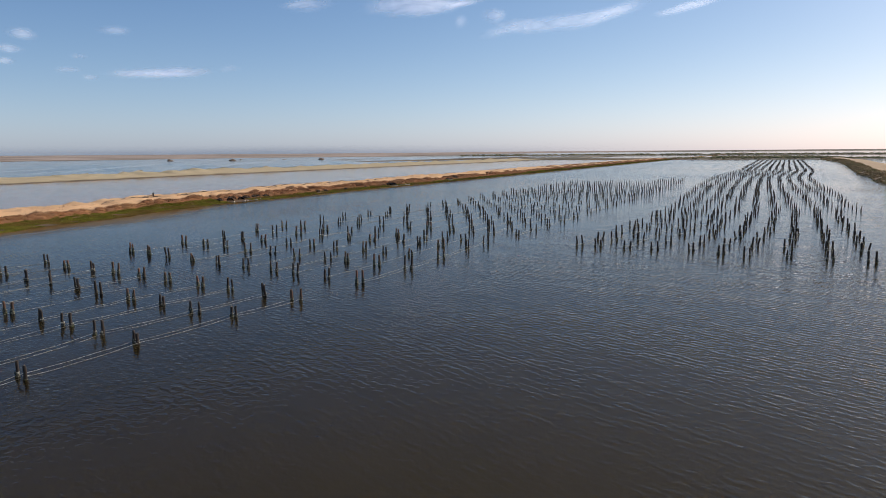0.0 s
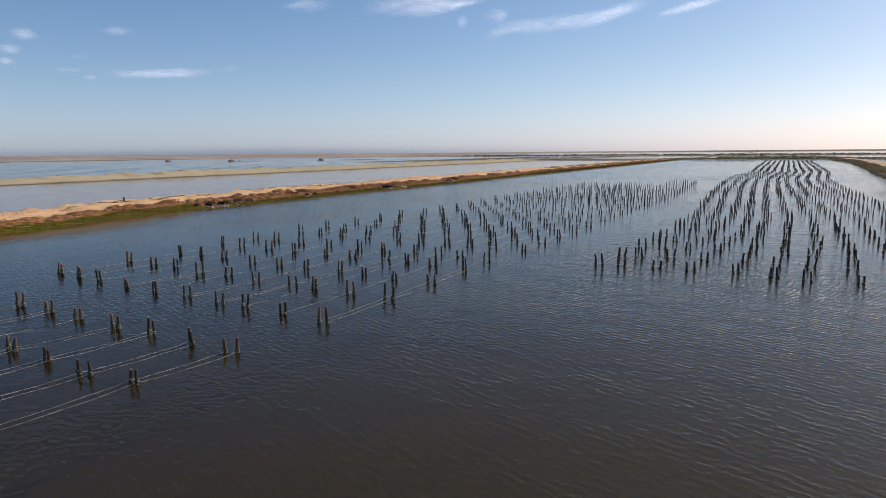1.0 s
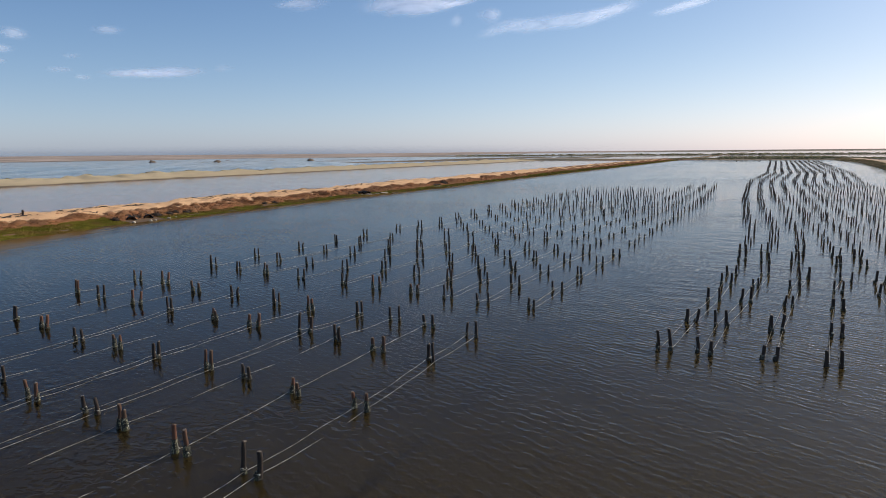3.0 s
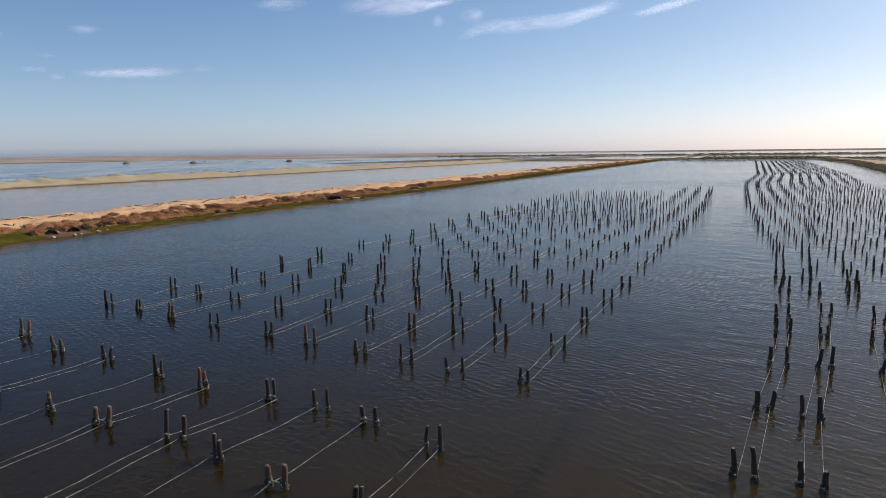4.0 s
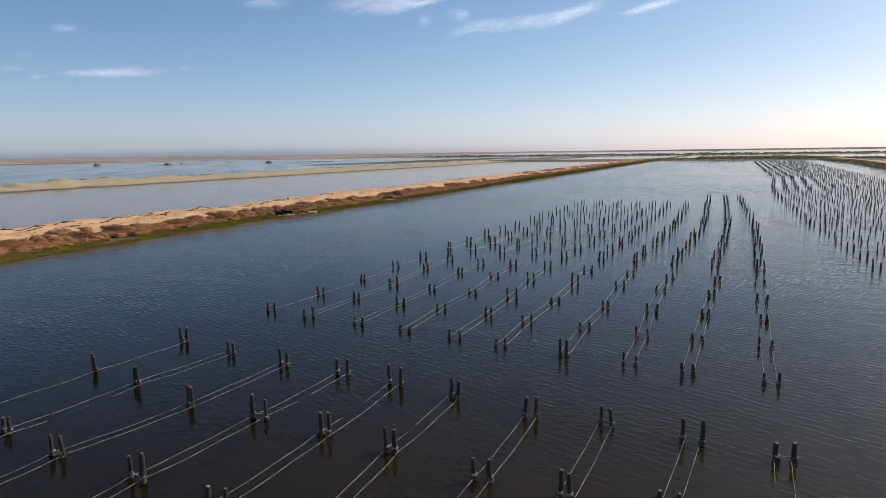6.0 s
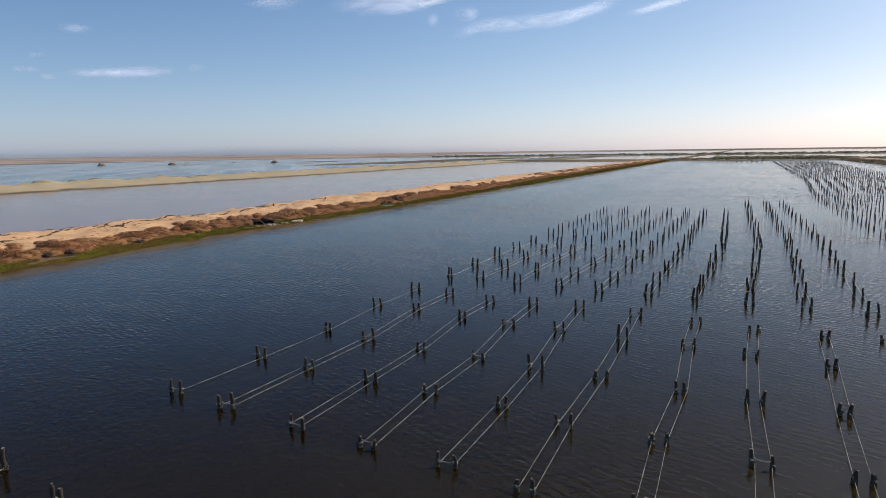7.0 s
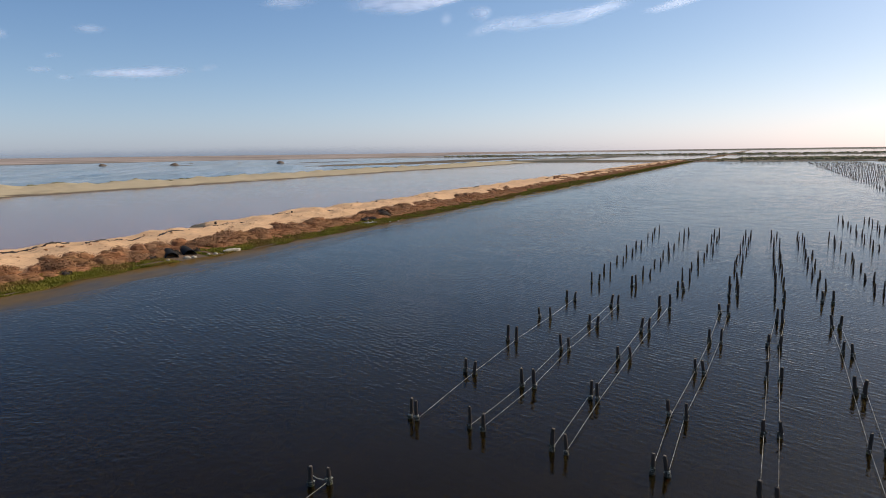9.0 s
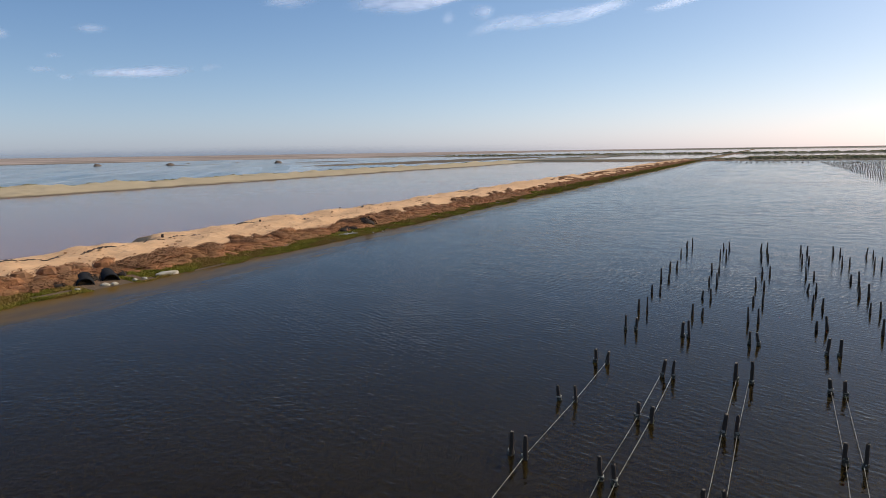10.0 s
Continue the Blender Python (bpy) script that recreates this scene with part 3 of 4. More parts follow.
BAY_5 = [
    (-19.5, 102.0, -22.3, 102.2, -25.0, 102.4, -27.7, 102.6, -30.2, 102.8, -32.9, 102.8, -35.4, 103.2, -38.1, 103.4, -40.8, 104.0, -42.9, 103.9),
    (-19.6, 106.0, -22.3, 106.4, -24.9, 106.7, -27.6, 106.9, -30.2, 106.9, -32.8, 107.0, -35.4, 107.3, -38.1, 107.8, -40.5, 108.0, -43.0, 108.6),
    (-19.4, 111.4, -22.1, 111.5, -24.7, 111.6, -27.3, 111.8, -30.1, 111.6, -32.7, 112.1, -35.1, 111.9, -38.0, 112.6, -40.5, 112.9, -43.0, 113.3),
    (-19.4, 115.8, -22.0, 116.0, -24.6, 116.2, -27.3, 116.3, -30.0, 116.5, -32.6, 116.7, -34.9, 116.3, -37.9, 116.9, -40.3, 117.1, -42.8, 117.7),
    (-19.4, 120.0, -21.9, 120.2, -24.4, 120.3, -27.1, 120.4, -30.0, 121.0, -32.3, 121.3, -34.8, 121.8, -37.7, 121.9, -40.2, 121.4, -42.7, 122.0),
]
FAR_FIELD = [     # the first rows of the far field, five lines each
    (-13.4, 50.2, -12.0, 50.4, -9.9, 50.6, -7.8, 50.7, -5.3, 51.0),
    (-13.0, 55.0, -11.7, 54.8, -9.6, 54.8, -7.5, 55.0, -5.0, 55.2),
    (-12.4, 59.8, -11.0, 60.0, -9.1, 60.0, -7.0, 60.1, -4.7, 60.2),
    (-12.1, 64.3, -10.6, 64.3, -8.7, 64.4, -6.7, 64.5, -4.7, 64.3),
]
PAIRS_A = {3 + j: row for j, row in enumerate(BAY_1 + BAY_2 + BAY_3 + BAY_4 + BAY_5)}
OFFSET_B = [     # y, then how far each line of the far field stands from its left one
    (50, 0, 1.4, 3.5, 5.7, 8.1, 10.1, 11.9, 14.4, 17.1, 19.4, 21.6),
    (60, 0, 1.4, 3.3, 5.4, 7.6, 9.7, 11.4, 13.7, 16.3, 18.5, 20.7),
    (70, 0, 1.7, 3.7, 5.8, 7.4, 9.6, 11.8, 13.7, 15.9, 18.1, 20.3),
    (100, 0, 2.0, 3.9, 5.5, 7.4, 9.5, 11.7, 13.9, 16.2, 18.3, 20.5),
    (120, 0, 2.2, 4.4, 6.4, 8.3, 10.4, 12.6, 14.7, 17.1, 19.5, 21.8),
    (158, 0, 2.1, 4.1, 6.3, 8.8, 10.8, 12.6, 14.8, 16.9, 19.3, 21.6),
    (300, 0, 2.2, 4.4, 6.8, 9.2, 11.4, 13.6, 16.0, 18.4, 20.8, 23.1),
    (480, 0, 3.0, 5.8, 8.4, 10.8, 13.2, 15.6, 18.0, 20.4, 22.8, 25.2),
]
rng = np.random.default_rng(7)


def post_bm(h, r, seed, lean=0.0):
    """A rough round post from the bed to h above the water."""
    g = np.random.default_rng(seed)
    bm = bmesh.new()
    rings = []
    zs = [BED - 0.1, -0.25, 0.0, 0.25 * h, 0.5 * h, 0.78 * h, h - 0.015, h]
    bend = g.normal(0, 0.010, (len(zs), 2)).cumsum(0) * (1 + lean)
    for k, z in enumerate(zs):
        rr = r * (1.08 - 0.12 * z / h) * (0.72 if k == len(zs) - 1 else 1.0)
        ring = []
        for a in range(9):
            t = 2 * math.pi * a / 9
            q = rr * (1 + g.normal(0, 0.07))
            ring.append(bm.verts.new((bend[k, 0] + q * math.cos(t), bend[k, 1] + q * math.sin(t), z + (g.normal(0, 0.012) if k > 5 else 0))))
        rings.append(ring)
    for a, b in zip(rings, rings[1:]):
        for i in range(9):
            bm.faces.new((a[i], a[(i + 1) % 9], b[(i + 1) % 9], b[i]))
    bm.faces.new(rings[-1])
    return bm


def crust_bm(top, r, seed):
    """Mussels and barnacles: a lumpy sleeve round the foot of a post."""
    g = np.random.default_rng(seed)
    bm = bmesh.new()
    rings = []
    for k, z in enumerate(np.linspace(-0.3, top, 7)):
        swell = (0.014, 0.022, 0.028, 0.026, 0.022, 0.013, 0.003)[k]
        ring = []
        for a in range(10):
            t = 2 * math.pi * a / 10
            q = r * 1.02 + swell * (0.5 + 1.2 * g.random())
            ring.append(bm.verts.new((q * math.cos(t), q * math.sin(t), z + g.normal(0, 0.015))))
        rings.append(ring)
    for a, b in zip(rings, rings[1:]):
        for i in range(10):
            bm.faces.new((a[i], a[(i + 1) % 10], b[(i + 1) % 10], b[i]))
    for _ in range(5):
        t, z, q = g.random() * 6.28, g.uniform(-0.05, top * 0.8), g.uniform(0.02, 0.045)
        m = Matrix.Translation((r * 1.25 * math.cos(t), r * 1.25 * math.sin(t), z)) @ Matrix.Diagonal((1, 1, 1.3, 1))
        bmesh.ops.create_icosphere(bm, subdivisions=1, radius=q, matrix=m)
    return bm


def tube_bm(points, r, sides=5):
    bm = bmesh.new()
    tube_into(bm, points, r, sides)
    return bm


def tube_into(bm, points, r, sides=5):
    points = [Vector(p) for p in points]
    rings = []
    for i, p in enumerate(points):
        d = (points[min(i + 1, len(points) - 1)] - points[max(i - 1, 0)]).normalized()
        u = d.cross(Vector((0, 0, 1)) if abs(d.z) < 0.9 else Vector((1, 0, 0))).normalized()
        v = d.cross(u)
        rings.append([bm.verts.new(p + r * (math.cos(t) * u + math.sin(t) * v)) for t in (2 * math.pi * k / sides for k in range(sides))])
    for a, b in zip(rings, rings[1:]):
        for i in range(sides):
            bm.faces.new((a[i], a[(i + 1) % sides], b[(i + 1) % sides], b[i]))
    bm.faces.new(rings[0][::-1])
    bm.faces.new(rings[-1])


def lashing_bm(r, z):
    """Two turns of rope and a knot."""
    bm = bmesh.new()
    tube_into(bm, [((r + 0.008) * math.cos(t), (r + 0.008) * math.sin(t), z + 0.006 * t) for t in np.linspace(0, 10, 15)], 0.012, 4)
    bmesh.ops.create_icosphere(bm, subdivisions=1, radius=0.03, matrix=Matrix.Translation((r + 0.02, 0.0, z + 0.03)))
    return bm


def post_pair(seed, stumpy=False, tie=False, crooked=0.0, wood=None, crusty=False):
    """Two posts side by side with their crust and lashings; its base lies on the bed."""
    g = np.random.default_rng(seed)
    base = new("post_pair")
    apart = g.uniform(0.17, 0.26) if g.random() < 0.93 else 0.13
    tallest = g.uniform(0.36, 0.52) if stumpy else g.uniform(0.55, 0.85)
    for side in (-1, 1):
        h = tallest * g.uniform(0.78, 1.0)
        r = g.uniform(0.045, 0.06) if stumpy else g.uniform(0.048, 0.068)
        if crooked:
            r *= 1.15
        post = part("post", post_bm(h, r, seed * 10 + side, crooked), wood or WOOD, base)
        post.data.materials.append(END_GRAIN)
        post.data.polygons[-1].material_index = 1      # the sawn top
        lx, ly = g.normal(0, 2.2 + 4 * crooked), g.normal(0, 2.2 + 4 * crooked)
        post.matrix_basis = pose(side * apart, g.normal(0, 0.05), -BED, lx, ly, g.uniform(0, 360))
        part("shell_crust", crust_bm(g.uniform(0.12, 0.24) if stumpy else g.uniform(0.24, 0.38) if crusty else g.uniform(0.1, 0.24), r * (1.12 if crusty else 1.0), seed * 10 + side + 5), PALE_CRUST if crusty else CRUST, post, "pale and greenish shell crust")
        part("lashing", lashing_bm(r, g.uniform(0.08, 0.13)), ROPE, post, "pale rope lashing")
    if tie:
        part("tie_rope", tube_bm([(-apart, 0, -BED + 0.2), (-0.1, 0.01, -BED + 0.15), (0.1, 0, -BED + 0.15), (apart, 0, -BED + 0.21)], 0.014), ROPE, base, "pale rope tied between both posts")
    return base


LABEL_PAIR = "pair of weathered dark wooden posts with shell-crusted feet in water"
LABEL_RED = "pair of red-brown wooden posts with shell-crusted feet in water"
LABEL_STUMP = "pair of short shell-crusted wooden post stumps in dark water"
LABEL_CROOK = "pair of crooked dark wooden posts standing in water"
tall = [tagged(post_pair(100 + i, tie=i % 6 == 0), LABEL_PAIR, "posts", "post pairs in the water") for i in range(20)]
reds = [tagged(post_pair(150 + i, tie=i % 4 == 0, wood=WOOD_RED, crusty=True), LABEL_RED, "posts", "post pairs in the water") for i in range(10)]
stumps = [tagged(post_pair(200 + i, stumpy=True, tie=i % 2 == 0), LABEL_STUMP, "posts", "post pairs in the water") for i in range(12)]
crooks = [tagged(post_pair(300 + i, tie=i == 0, crooked=0.3), LABEL_CROOK, "posts", "post pairs in the water") for i in range(12)]
used = set()


def set_pair(kinds, x, y, turn):
    k = kinds[int(rng.integers(len(kinds)))]
    m = pose(x, y, BED, rng.normal(0, 1.6), rng.normal(0, 1.6), turn + (180 if rng.random() < 0.5 else 0))
    if k.name not in used:
        used.add(k.name)
        k.matrix_basis = m
    else:
        copy_thing(k, m)


def line_x(k, y):
    return float(np.interp(y, [r[0] for r in LINES_A], [r[k + 1] for r in LINES_A]))


SPLIT_A, SPLIT_B = 128.0, 80.0
feet_a, feet_b, distant = {}, {}, []
for j, y0 in enumerate(ROWS_A):
    for k in range(10 if y0 < 155 else 3):      # three lines run on farther than the rest
        x = line_x(k, y0) + rng.normal(0, 0.07)
        y = y0 - (0.115 if y0 < 100 else 0.08) * (x + 20.0) + rng.normal(0, 0.12)
        if j in PAIRS_A:
            x, y = PAIRS_A[j][2 * k:2 * k + 2]
        feet_a[j, k] = (x, y)
        if y0 < SPLIT_A:
            set_pair(stumps if (73 < y0 < 100 and rng.random() < 0.92) else reds if (y0 < 60 and rng.random() < (0.7 if 22 < y0 < 38 else 0.4 if 38 < y0 < 52 else 0.12)) else tall, x, y, rng.normal(0, 9))
        else:
            distant.append((x, y))
rows_b = [50.1, 54.8, 59.8, 64.5, 68.2, 73.8, 78.0, *np.arange(82.6, 488, 4.55)]
for j, y0 in enumerate(rows_b):
    for k in range(11 if y0 > 88 else 10):
        wide = float(np.interp(y0, [r[0] for r in OFFSET_B], [r[k + 1] for r in OFFSET_B]))
        x = float(np.interp(y0, [p[0] for p in EDGE_B], [p[1] for p in EDGE_B])) + wide + rng.normal(0, 0.12)
        y = y0 + rng.normal(0, 0.15 if y0 < 80 else 0.5)
        if j < 4 and k < 5:
            x, y = FAR_FIELD[j][2 * k:2 * k + 2]
        feet_b[j, k] = (x, y)
        if y0 < SPLIT_B:
            set_pair(crooks if rng.random() < 0.6 else tall, x, y, rng.normal(0, 14))
        else:
            distant.append((x, y))
for x in np.arange(-54, -16, 2.6):
    for y in (470, 478, 486, 494):
        distant.append((x + rng.normal(0, 0.3), y + rng.normal(0, 0.6)))


def distant_posts(spots):
    """The rest of the posts, leaning each its own way, as one mesh."""
    verts, faces = [], []
    ring = np.arange(6) * math.pi / 3
    for x, y in spots:
        for side in (-1, 1):
            h, r = rng.uniform(0.38, 0.74), rng.uniform(0.042, 0.058)
            px, py = x + side * 0.22, y + rng.normal(0, 0.06)
            lx, ly = rng.normal(0, 0.05, 2)
            n = len(verts)
            for z, s in ((BED, 1.0), (0.15, 1.35), (0.3, 0.95), (h, 0.85)):
                for t in ring:
                    verts.append((px + lx * z + r * s * math.cos(t), py + ly * z + r * s * math.sin(t), z + (rng.normal(0, 0.01) if z == h else 0)))
            for q in range(3):
                for i in range(6):
                    faces.append((n + q * 6 + i, n + q * 6 + (i + 1) % 6, n + q * 6 + 6 + (i + 1) % 6, n + q * 6 + 6 + i))
            t = n + 18
            faces += [(t, t + 1, t + 2, t + 3), (t, t + 3, t + 4, t + 5)]
    return mesh_of("distant_posts", verts, faces, WOOD, False)


tagged(distant_posts(distant), "long rows of dark wooden posts standing far off in the pond", "posts", kind="stuff")


def rope_bm(feet, side, low, high):
    """A taut rope tied from post to post just above the water; here and there a stretch of it dips under."""
    lift = 0.07 if low else 0.09
    pts = []
    phase = rng.uniform(0, 6.28)
    for a, b in zip(feet, feet[1:]):
        slack = rng.uniform(low, high)
        for s in np.linspace(0, 1, 11)[:-1]:
            y = a[1] + (b[1] - a[1]) * s
            dip = (0.028 if low else 0.006) * math.sin(1.9 * y + phase) * math.sin(0.7 * y + 2 * phase) * 4 * s * (1 - s)
            pts.append((a[0] + (b[0] - a[0]) * s + side * 0.2, y, lift - slack * (4 * s * (1 - s)) ** 0.6 + dip))
    pts.append((feet[-1][0] + side * 0.2, feet[-1][1], lift))
    return tube_bm(pts, 0.0064 if low else 0.0068, 5)


def rope(feet, side, label):
    wet = feet[0][1] < 76      # the first lines lie on the water
    base = part("rope", rope_bm(feet, side, 0.04 if wet else 0.0, 0.075 if wet else 0.018), ROPE, None)
    return tagged(base, label, "rope", "ropes along the posts")


for k in range(10):
    for first, last in BAYS_A:
        for side in (-1, 1):
            for j in range(first, last, 5):
                if k == 9 and first >= 11 and side < 0:      # the outermost line carries one rope only
                    continue
                if rng.random() < (0.85 if first < 11 and k else 1.0):
                    rope([feet_a[i, k] for i in range(j, min(j + 5, last) + 1)], side, "thin pale rope tied along a line of posts just above water")
for k in range(10):
    for side in (-1, 1):
        if rng.random() < 0.8:
            rope([feet_b[i, k] for i in range(0, 5)], side, "thin pale rope tied along crooked posts above the water")


# ---- plants on the dikes ----
def on_land(x, y):
    return height(np.asarray(x, dtype=float), np.asarray(y, dtype=float))


def tufts(name, material, cx, cy, radius, tall, blades, size):
    """Low bushes as one mesh: a dome each, roughened with many small leaves."""
    cz = on_land(cx, cy) - 0.05
    n = len(cx)
    ring, rise = np.arange(7) * 2 * math.pi / 7, (0.0, 0.55, 0.9)
    dome = []
    for q in rise:
        w = math.cos(q * math.pi / 2) + 0.05
        k = 0.82 * radius[:, None] * w * rng.uniform(0.75, 1.1, (n, 7))
        dome.append(np.stack([cx[:, None] + k * np.cos(ring), cy[:, None] + k * np.sin(ring), cz[:, None] + 0.66 * tall[:, None] * math.sin(q * math.pi / 2) * rng.uniform(0.85, 1.1, (n, 7))], -1))
    verts = np.stack(dome, 1).reshape(-1, 3)
    faces = []
    base = np.arange(n)[:, None] * 21
    for q in range(2):
        i = np.arange(7)
        j = (i + 1) % 7
        faces.append(np.stack([base + q * 7 + i, base + q * 7 + j, base + q * 7 + 7 + j, base + q * 7 + 7 + i], -1).reshape(-1, 4))
    faces.append(np.concatenate([base + 14, base + 16, base + 18, base + 20], 1))
    m = n * blades
    who = np.repeat(np.arange(n), blades)
    az, el = rng.uniform(0, 2 * math.pi, m), np.arcsin(rng.uniform(0.05, 1, m))
    rr = rng.uniform(0.8, 1.06, m)
    c = np.stack([cx[who] + radius[who] * rr * np.cos(az) * np.cos(el), cy[who] + radius[who] * rr * np.sin(az) * np.cos(el), cz[who] + tall[who] * rr * np.sin(el) * 0.85], -1)
    out = np.stack([np.cos(az) * np.cos(el), np.sin(az) * np.cos(el), np.sin(el) + 0.5], -1) + rng.normal(0, 0.24, (m, 3))
    u = np.cross(out, rng.normal(0, 1, (m, 3)))
    u /= np.linalg.norm(u, axis=1)[:, None]
    v = np.cross(out, u)
    v /= np.linalg.norm(v, axis=1)[:, None]
    a, b = u * (size * rng.uniform(0.6, 1.3, m))[:, None], v * (size * 0.55 * rng.uniform(0.6, 1.2, m))[:, None]
    quad = np.stack([c - a, c + b * 0.8, c + a, c - b], 1).reshape(-1, 3)
    off = len(verts)
    faces.append(off + np.arange(m * 4).reshape(-1, 4))
    return mesh_of(name, np.concatenate([verts, quad]), np.concatenate(faces), material, False)


def strip(count, y0, y1, d0, d1):
    """Spots along the near dike between two distances from the water's edge."""
    y = rng.uniform(y0, y1, count)
    d = rng.uniform(d0, d1, count)
    keep = vnoise(y / 3.5, d / 2.0, 71) > -0.8
    keep &= ~((((y > 122.9) & (y < 126.8)) | ((y > 74.8) & (y < 79.0))) & (d < 1.5))
    y, d = y[keep], d[keep]
    d = np.where((y < 74) & (d < 3.9), d + 2.0, d)     # the first stretch keeps its grass free
    return shore(y) - d, y


def scrub(name, label, material, count, y0, y1, d0, d1, r0, r1, blades, size, clump=0.0):
    x, y = strip(count, y0, y1, d0, d1)
    if clump:
        keep = vnoise(y / clump, x / 2.5, 77) > 0.0
        x, y = x[keep], y[keep]
    r = rng.uniform(r0, r1, len(x))
    ob = tufts(name, material, x, y, r, r * rng.uniform(0.4, 0.72, len(x)), blades, size)
    return tagged(ob, label, "shrubs", kind="stuff")


scrub("salt_bushes", "rust-brown salt bushes carpeting the slope of the sand dike", SHRUB, 2500, 36, 215, 2.0, 4.6, 0.2, 0.6, 75, 0.065)
scrub("salt_bushes", "large rounded rust-brown salt bushes with dark gaps between them", SHRUB, 820, 36, 215, 2.5, 5.3, 0.45, 0.95, 230, 0.068)
scrub("salt_bushes", "rust-brown salt bushes along the far stretch of the dike", SHRUB, 1500, 215, 545, 2.7, 5.6, 0.45, 0.85, 30, 0.16)
scrub("salt_bushes", "olive-brown bushes spread over the far crest of the dike", SHRUB_GREY, 1200, 235, 545, 4.6, 9.5, 0.35, 0.8, 28, 0.15, 9.0)
scrub("dry_plants", "small dry brown plants dotted over the bare sand", SHRUB, 2600, 36, 215, 4.6, 10.5, 0.05, 0.18, 24, 0.05, 3.0)
scrub("grey_bushes", "grey-brown dry bushes at the edge of the bare sand", SHRUB_GREY, 700, 36, 215, 3.6, 6.6, 0.3, 1.0, 200, 0.068, 5.0)


def grass(name, label, count, y0, y1, d0, d1, h0, h1, w):
    y = rng.uniform(y0, y1, count)
    d = rng.uniform(d0, d1, count) + 0.5 * vnoise(y / 2.5, y * 0 + 4.0, 72)
    keep = (vnoise(y / 1.7, d / 0.9, 73) > -0.6) & ~((y > 123.6) & (y < 126.6)) & ~((y > 74.2) & (y < 79.2))
    y, d = y[keep], d[keep]
    x = shore(y) - d
    z = np.maximum(on_land(x, y), -0.05) - 0.02
    n = len(x)
    az, h = rng.uniform(0, 6.28, n), rng.uniform(h0, h1, n)
    side = np.stack([np.cos(az), np.sin(az), np.zeros(n)], -1) * w
    lean = np.stack([rng.normal(0, 0.6, n), rng.normal(0, 0.6, n), np.ones(n)], -1) * h[:, None]
    p = np.stack([x, y, z], -1)
    ob = mesh_of(name, np.stack([p - side, p + side, p + lean], 1).reshape(-1, 3), np.arange(n * 3).reshape(-1, 3), GRASS, False)
    return tagged(ob, label, "grass", kind="stuff")


grass("shore_grass", "bright green low grass along the water's edge", 330000, 36, 215, -0.3, 2.9, 0.05, 0.16, 0.042)
grass("shore_grass", "broad belt of olive-green grass below the bushes", 80000, 36, 76, 2.2, 4.6, 0.05, 0.2, 0.045)
grass("shore_grass", "green grass along the far water's edge", 80000, 215, 545, -0.3, 3.2, 0.12, 0.32, 0.13)


def scatter(name, label, material, x, y, r0, r1, flat, blades, size):
    r = rng.uniform(r0, r1, len(x))
    return tagged(tufts(name, material, x, y, r, r * rng.uniform(flat * 0.7, flat, len(x)), blades, size), label, "shrubs", kind="stuff")


y = rng.uniform(20, 545, 2200)
scatter("road_bushes", "brown bushes on the bank below the sandy road", ROAD_BUSH, road_edge(y) + rng.uniform(-0.1, 4.0, 2200), y, 0.3, 0.8, 0.9, 26, 0.16)
x = rng.uniform(-80, 90, 700)
scatter("far_bushes", "olive and brown bushes on the bank at the pond's end", OLIVE, x, 553 - 12 * vnoise(x / 70.0, x * 0 + 2.0, 41) + rng.uniform(-4, 40, 700), 0.7, 1.8, 0.8, 16, 0.4)
x = rng.uniform(-46, 30, 420)
scatter("far_bushes", "tall olive-green bushes crowding the bank at the pond's end", OLIVE, x, 556 - 12 * vnoise(x / 70.0, x * 0 + 2.0, 41) + rng.uniform(0, 45, 420), 1.4, 3.2, 0.85, 40, 0.45)
x = rng.uniform(-500, 420, 420)
scatter("far_bushes", "dark bushes on a low bank near the horizon", OLIVE, x, 1010 - 60 * vnoise(x / 260.0, x * 0 + 1.1, 42) + rng.uniform(-40, 60, 420), 2.5, 5.5, 0.55, 10, 1.4)


y = rng.uniform(60, 640, 230)
scatter("crest_bushes", "small dark bushes scattered along the crest of a sand dike", OLIVE, -198.5 + 3.0 * vnoise(y / 60.0, y * 0, 21) + rng.uniform(-2.5, 1.5, 230), y, 0.35, 1.1, 0.55, 30, 0.2)


def bush(seed):
    """A single bush: a few woody stems under a ragged crown."""
    g = np.random.default_rng(seed)
    base = new("bush")
    bm = bmesh.new()
    for _ in range(9):
        t, w = g.uniform(0, 6.28), g.uniform(0.2, 0.6)
        tube_into(bm, [(0.04 * math.cos(t), 0.04 * math.sin(t), -0.05), (0.4 * w * math.cos(t), 0.4 * w * math.sin(t), 0.2), (w * math.cos(t), w * math.sin(t), g.uniform(0.3, 0.55))], 0.014, 4)
    part("stems", bm, DARK, base, "dark woody stems")
    bm = bmesh.new()
    for _ in range(2200):
        t, e, q = g.uniform(0, 6.28), math.asin(g.uniform(0.0, 1)), g.uniform(0.55, 1.08)
        c = Vector((0.72 * q * math.cos(t) * math.cos(e), 0.72 * q * math.sin(t) * math.cos(e), 0.06 + 0.5 * q * math.sin(e)))
        out = Vector((c.x, c.y, c.z + 0.35)) + Vector(g.normal(0, 0.5, 3))
        u = out.cross(Vector(g.normal(0, 1, 3))).normalized()
        v = out.cross(u).normalized()
        bm.faces.new([bm.verts.new(c + k) for k in (u * 0.055, v * 0.022, u * -0.045, v * -0.025)])
    part("crown", bm, SHRUB_GREY, base)
    return tagged(base, "grey-brown rounded dry bush on the sandy dike", "bush", "bushes on the dike")


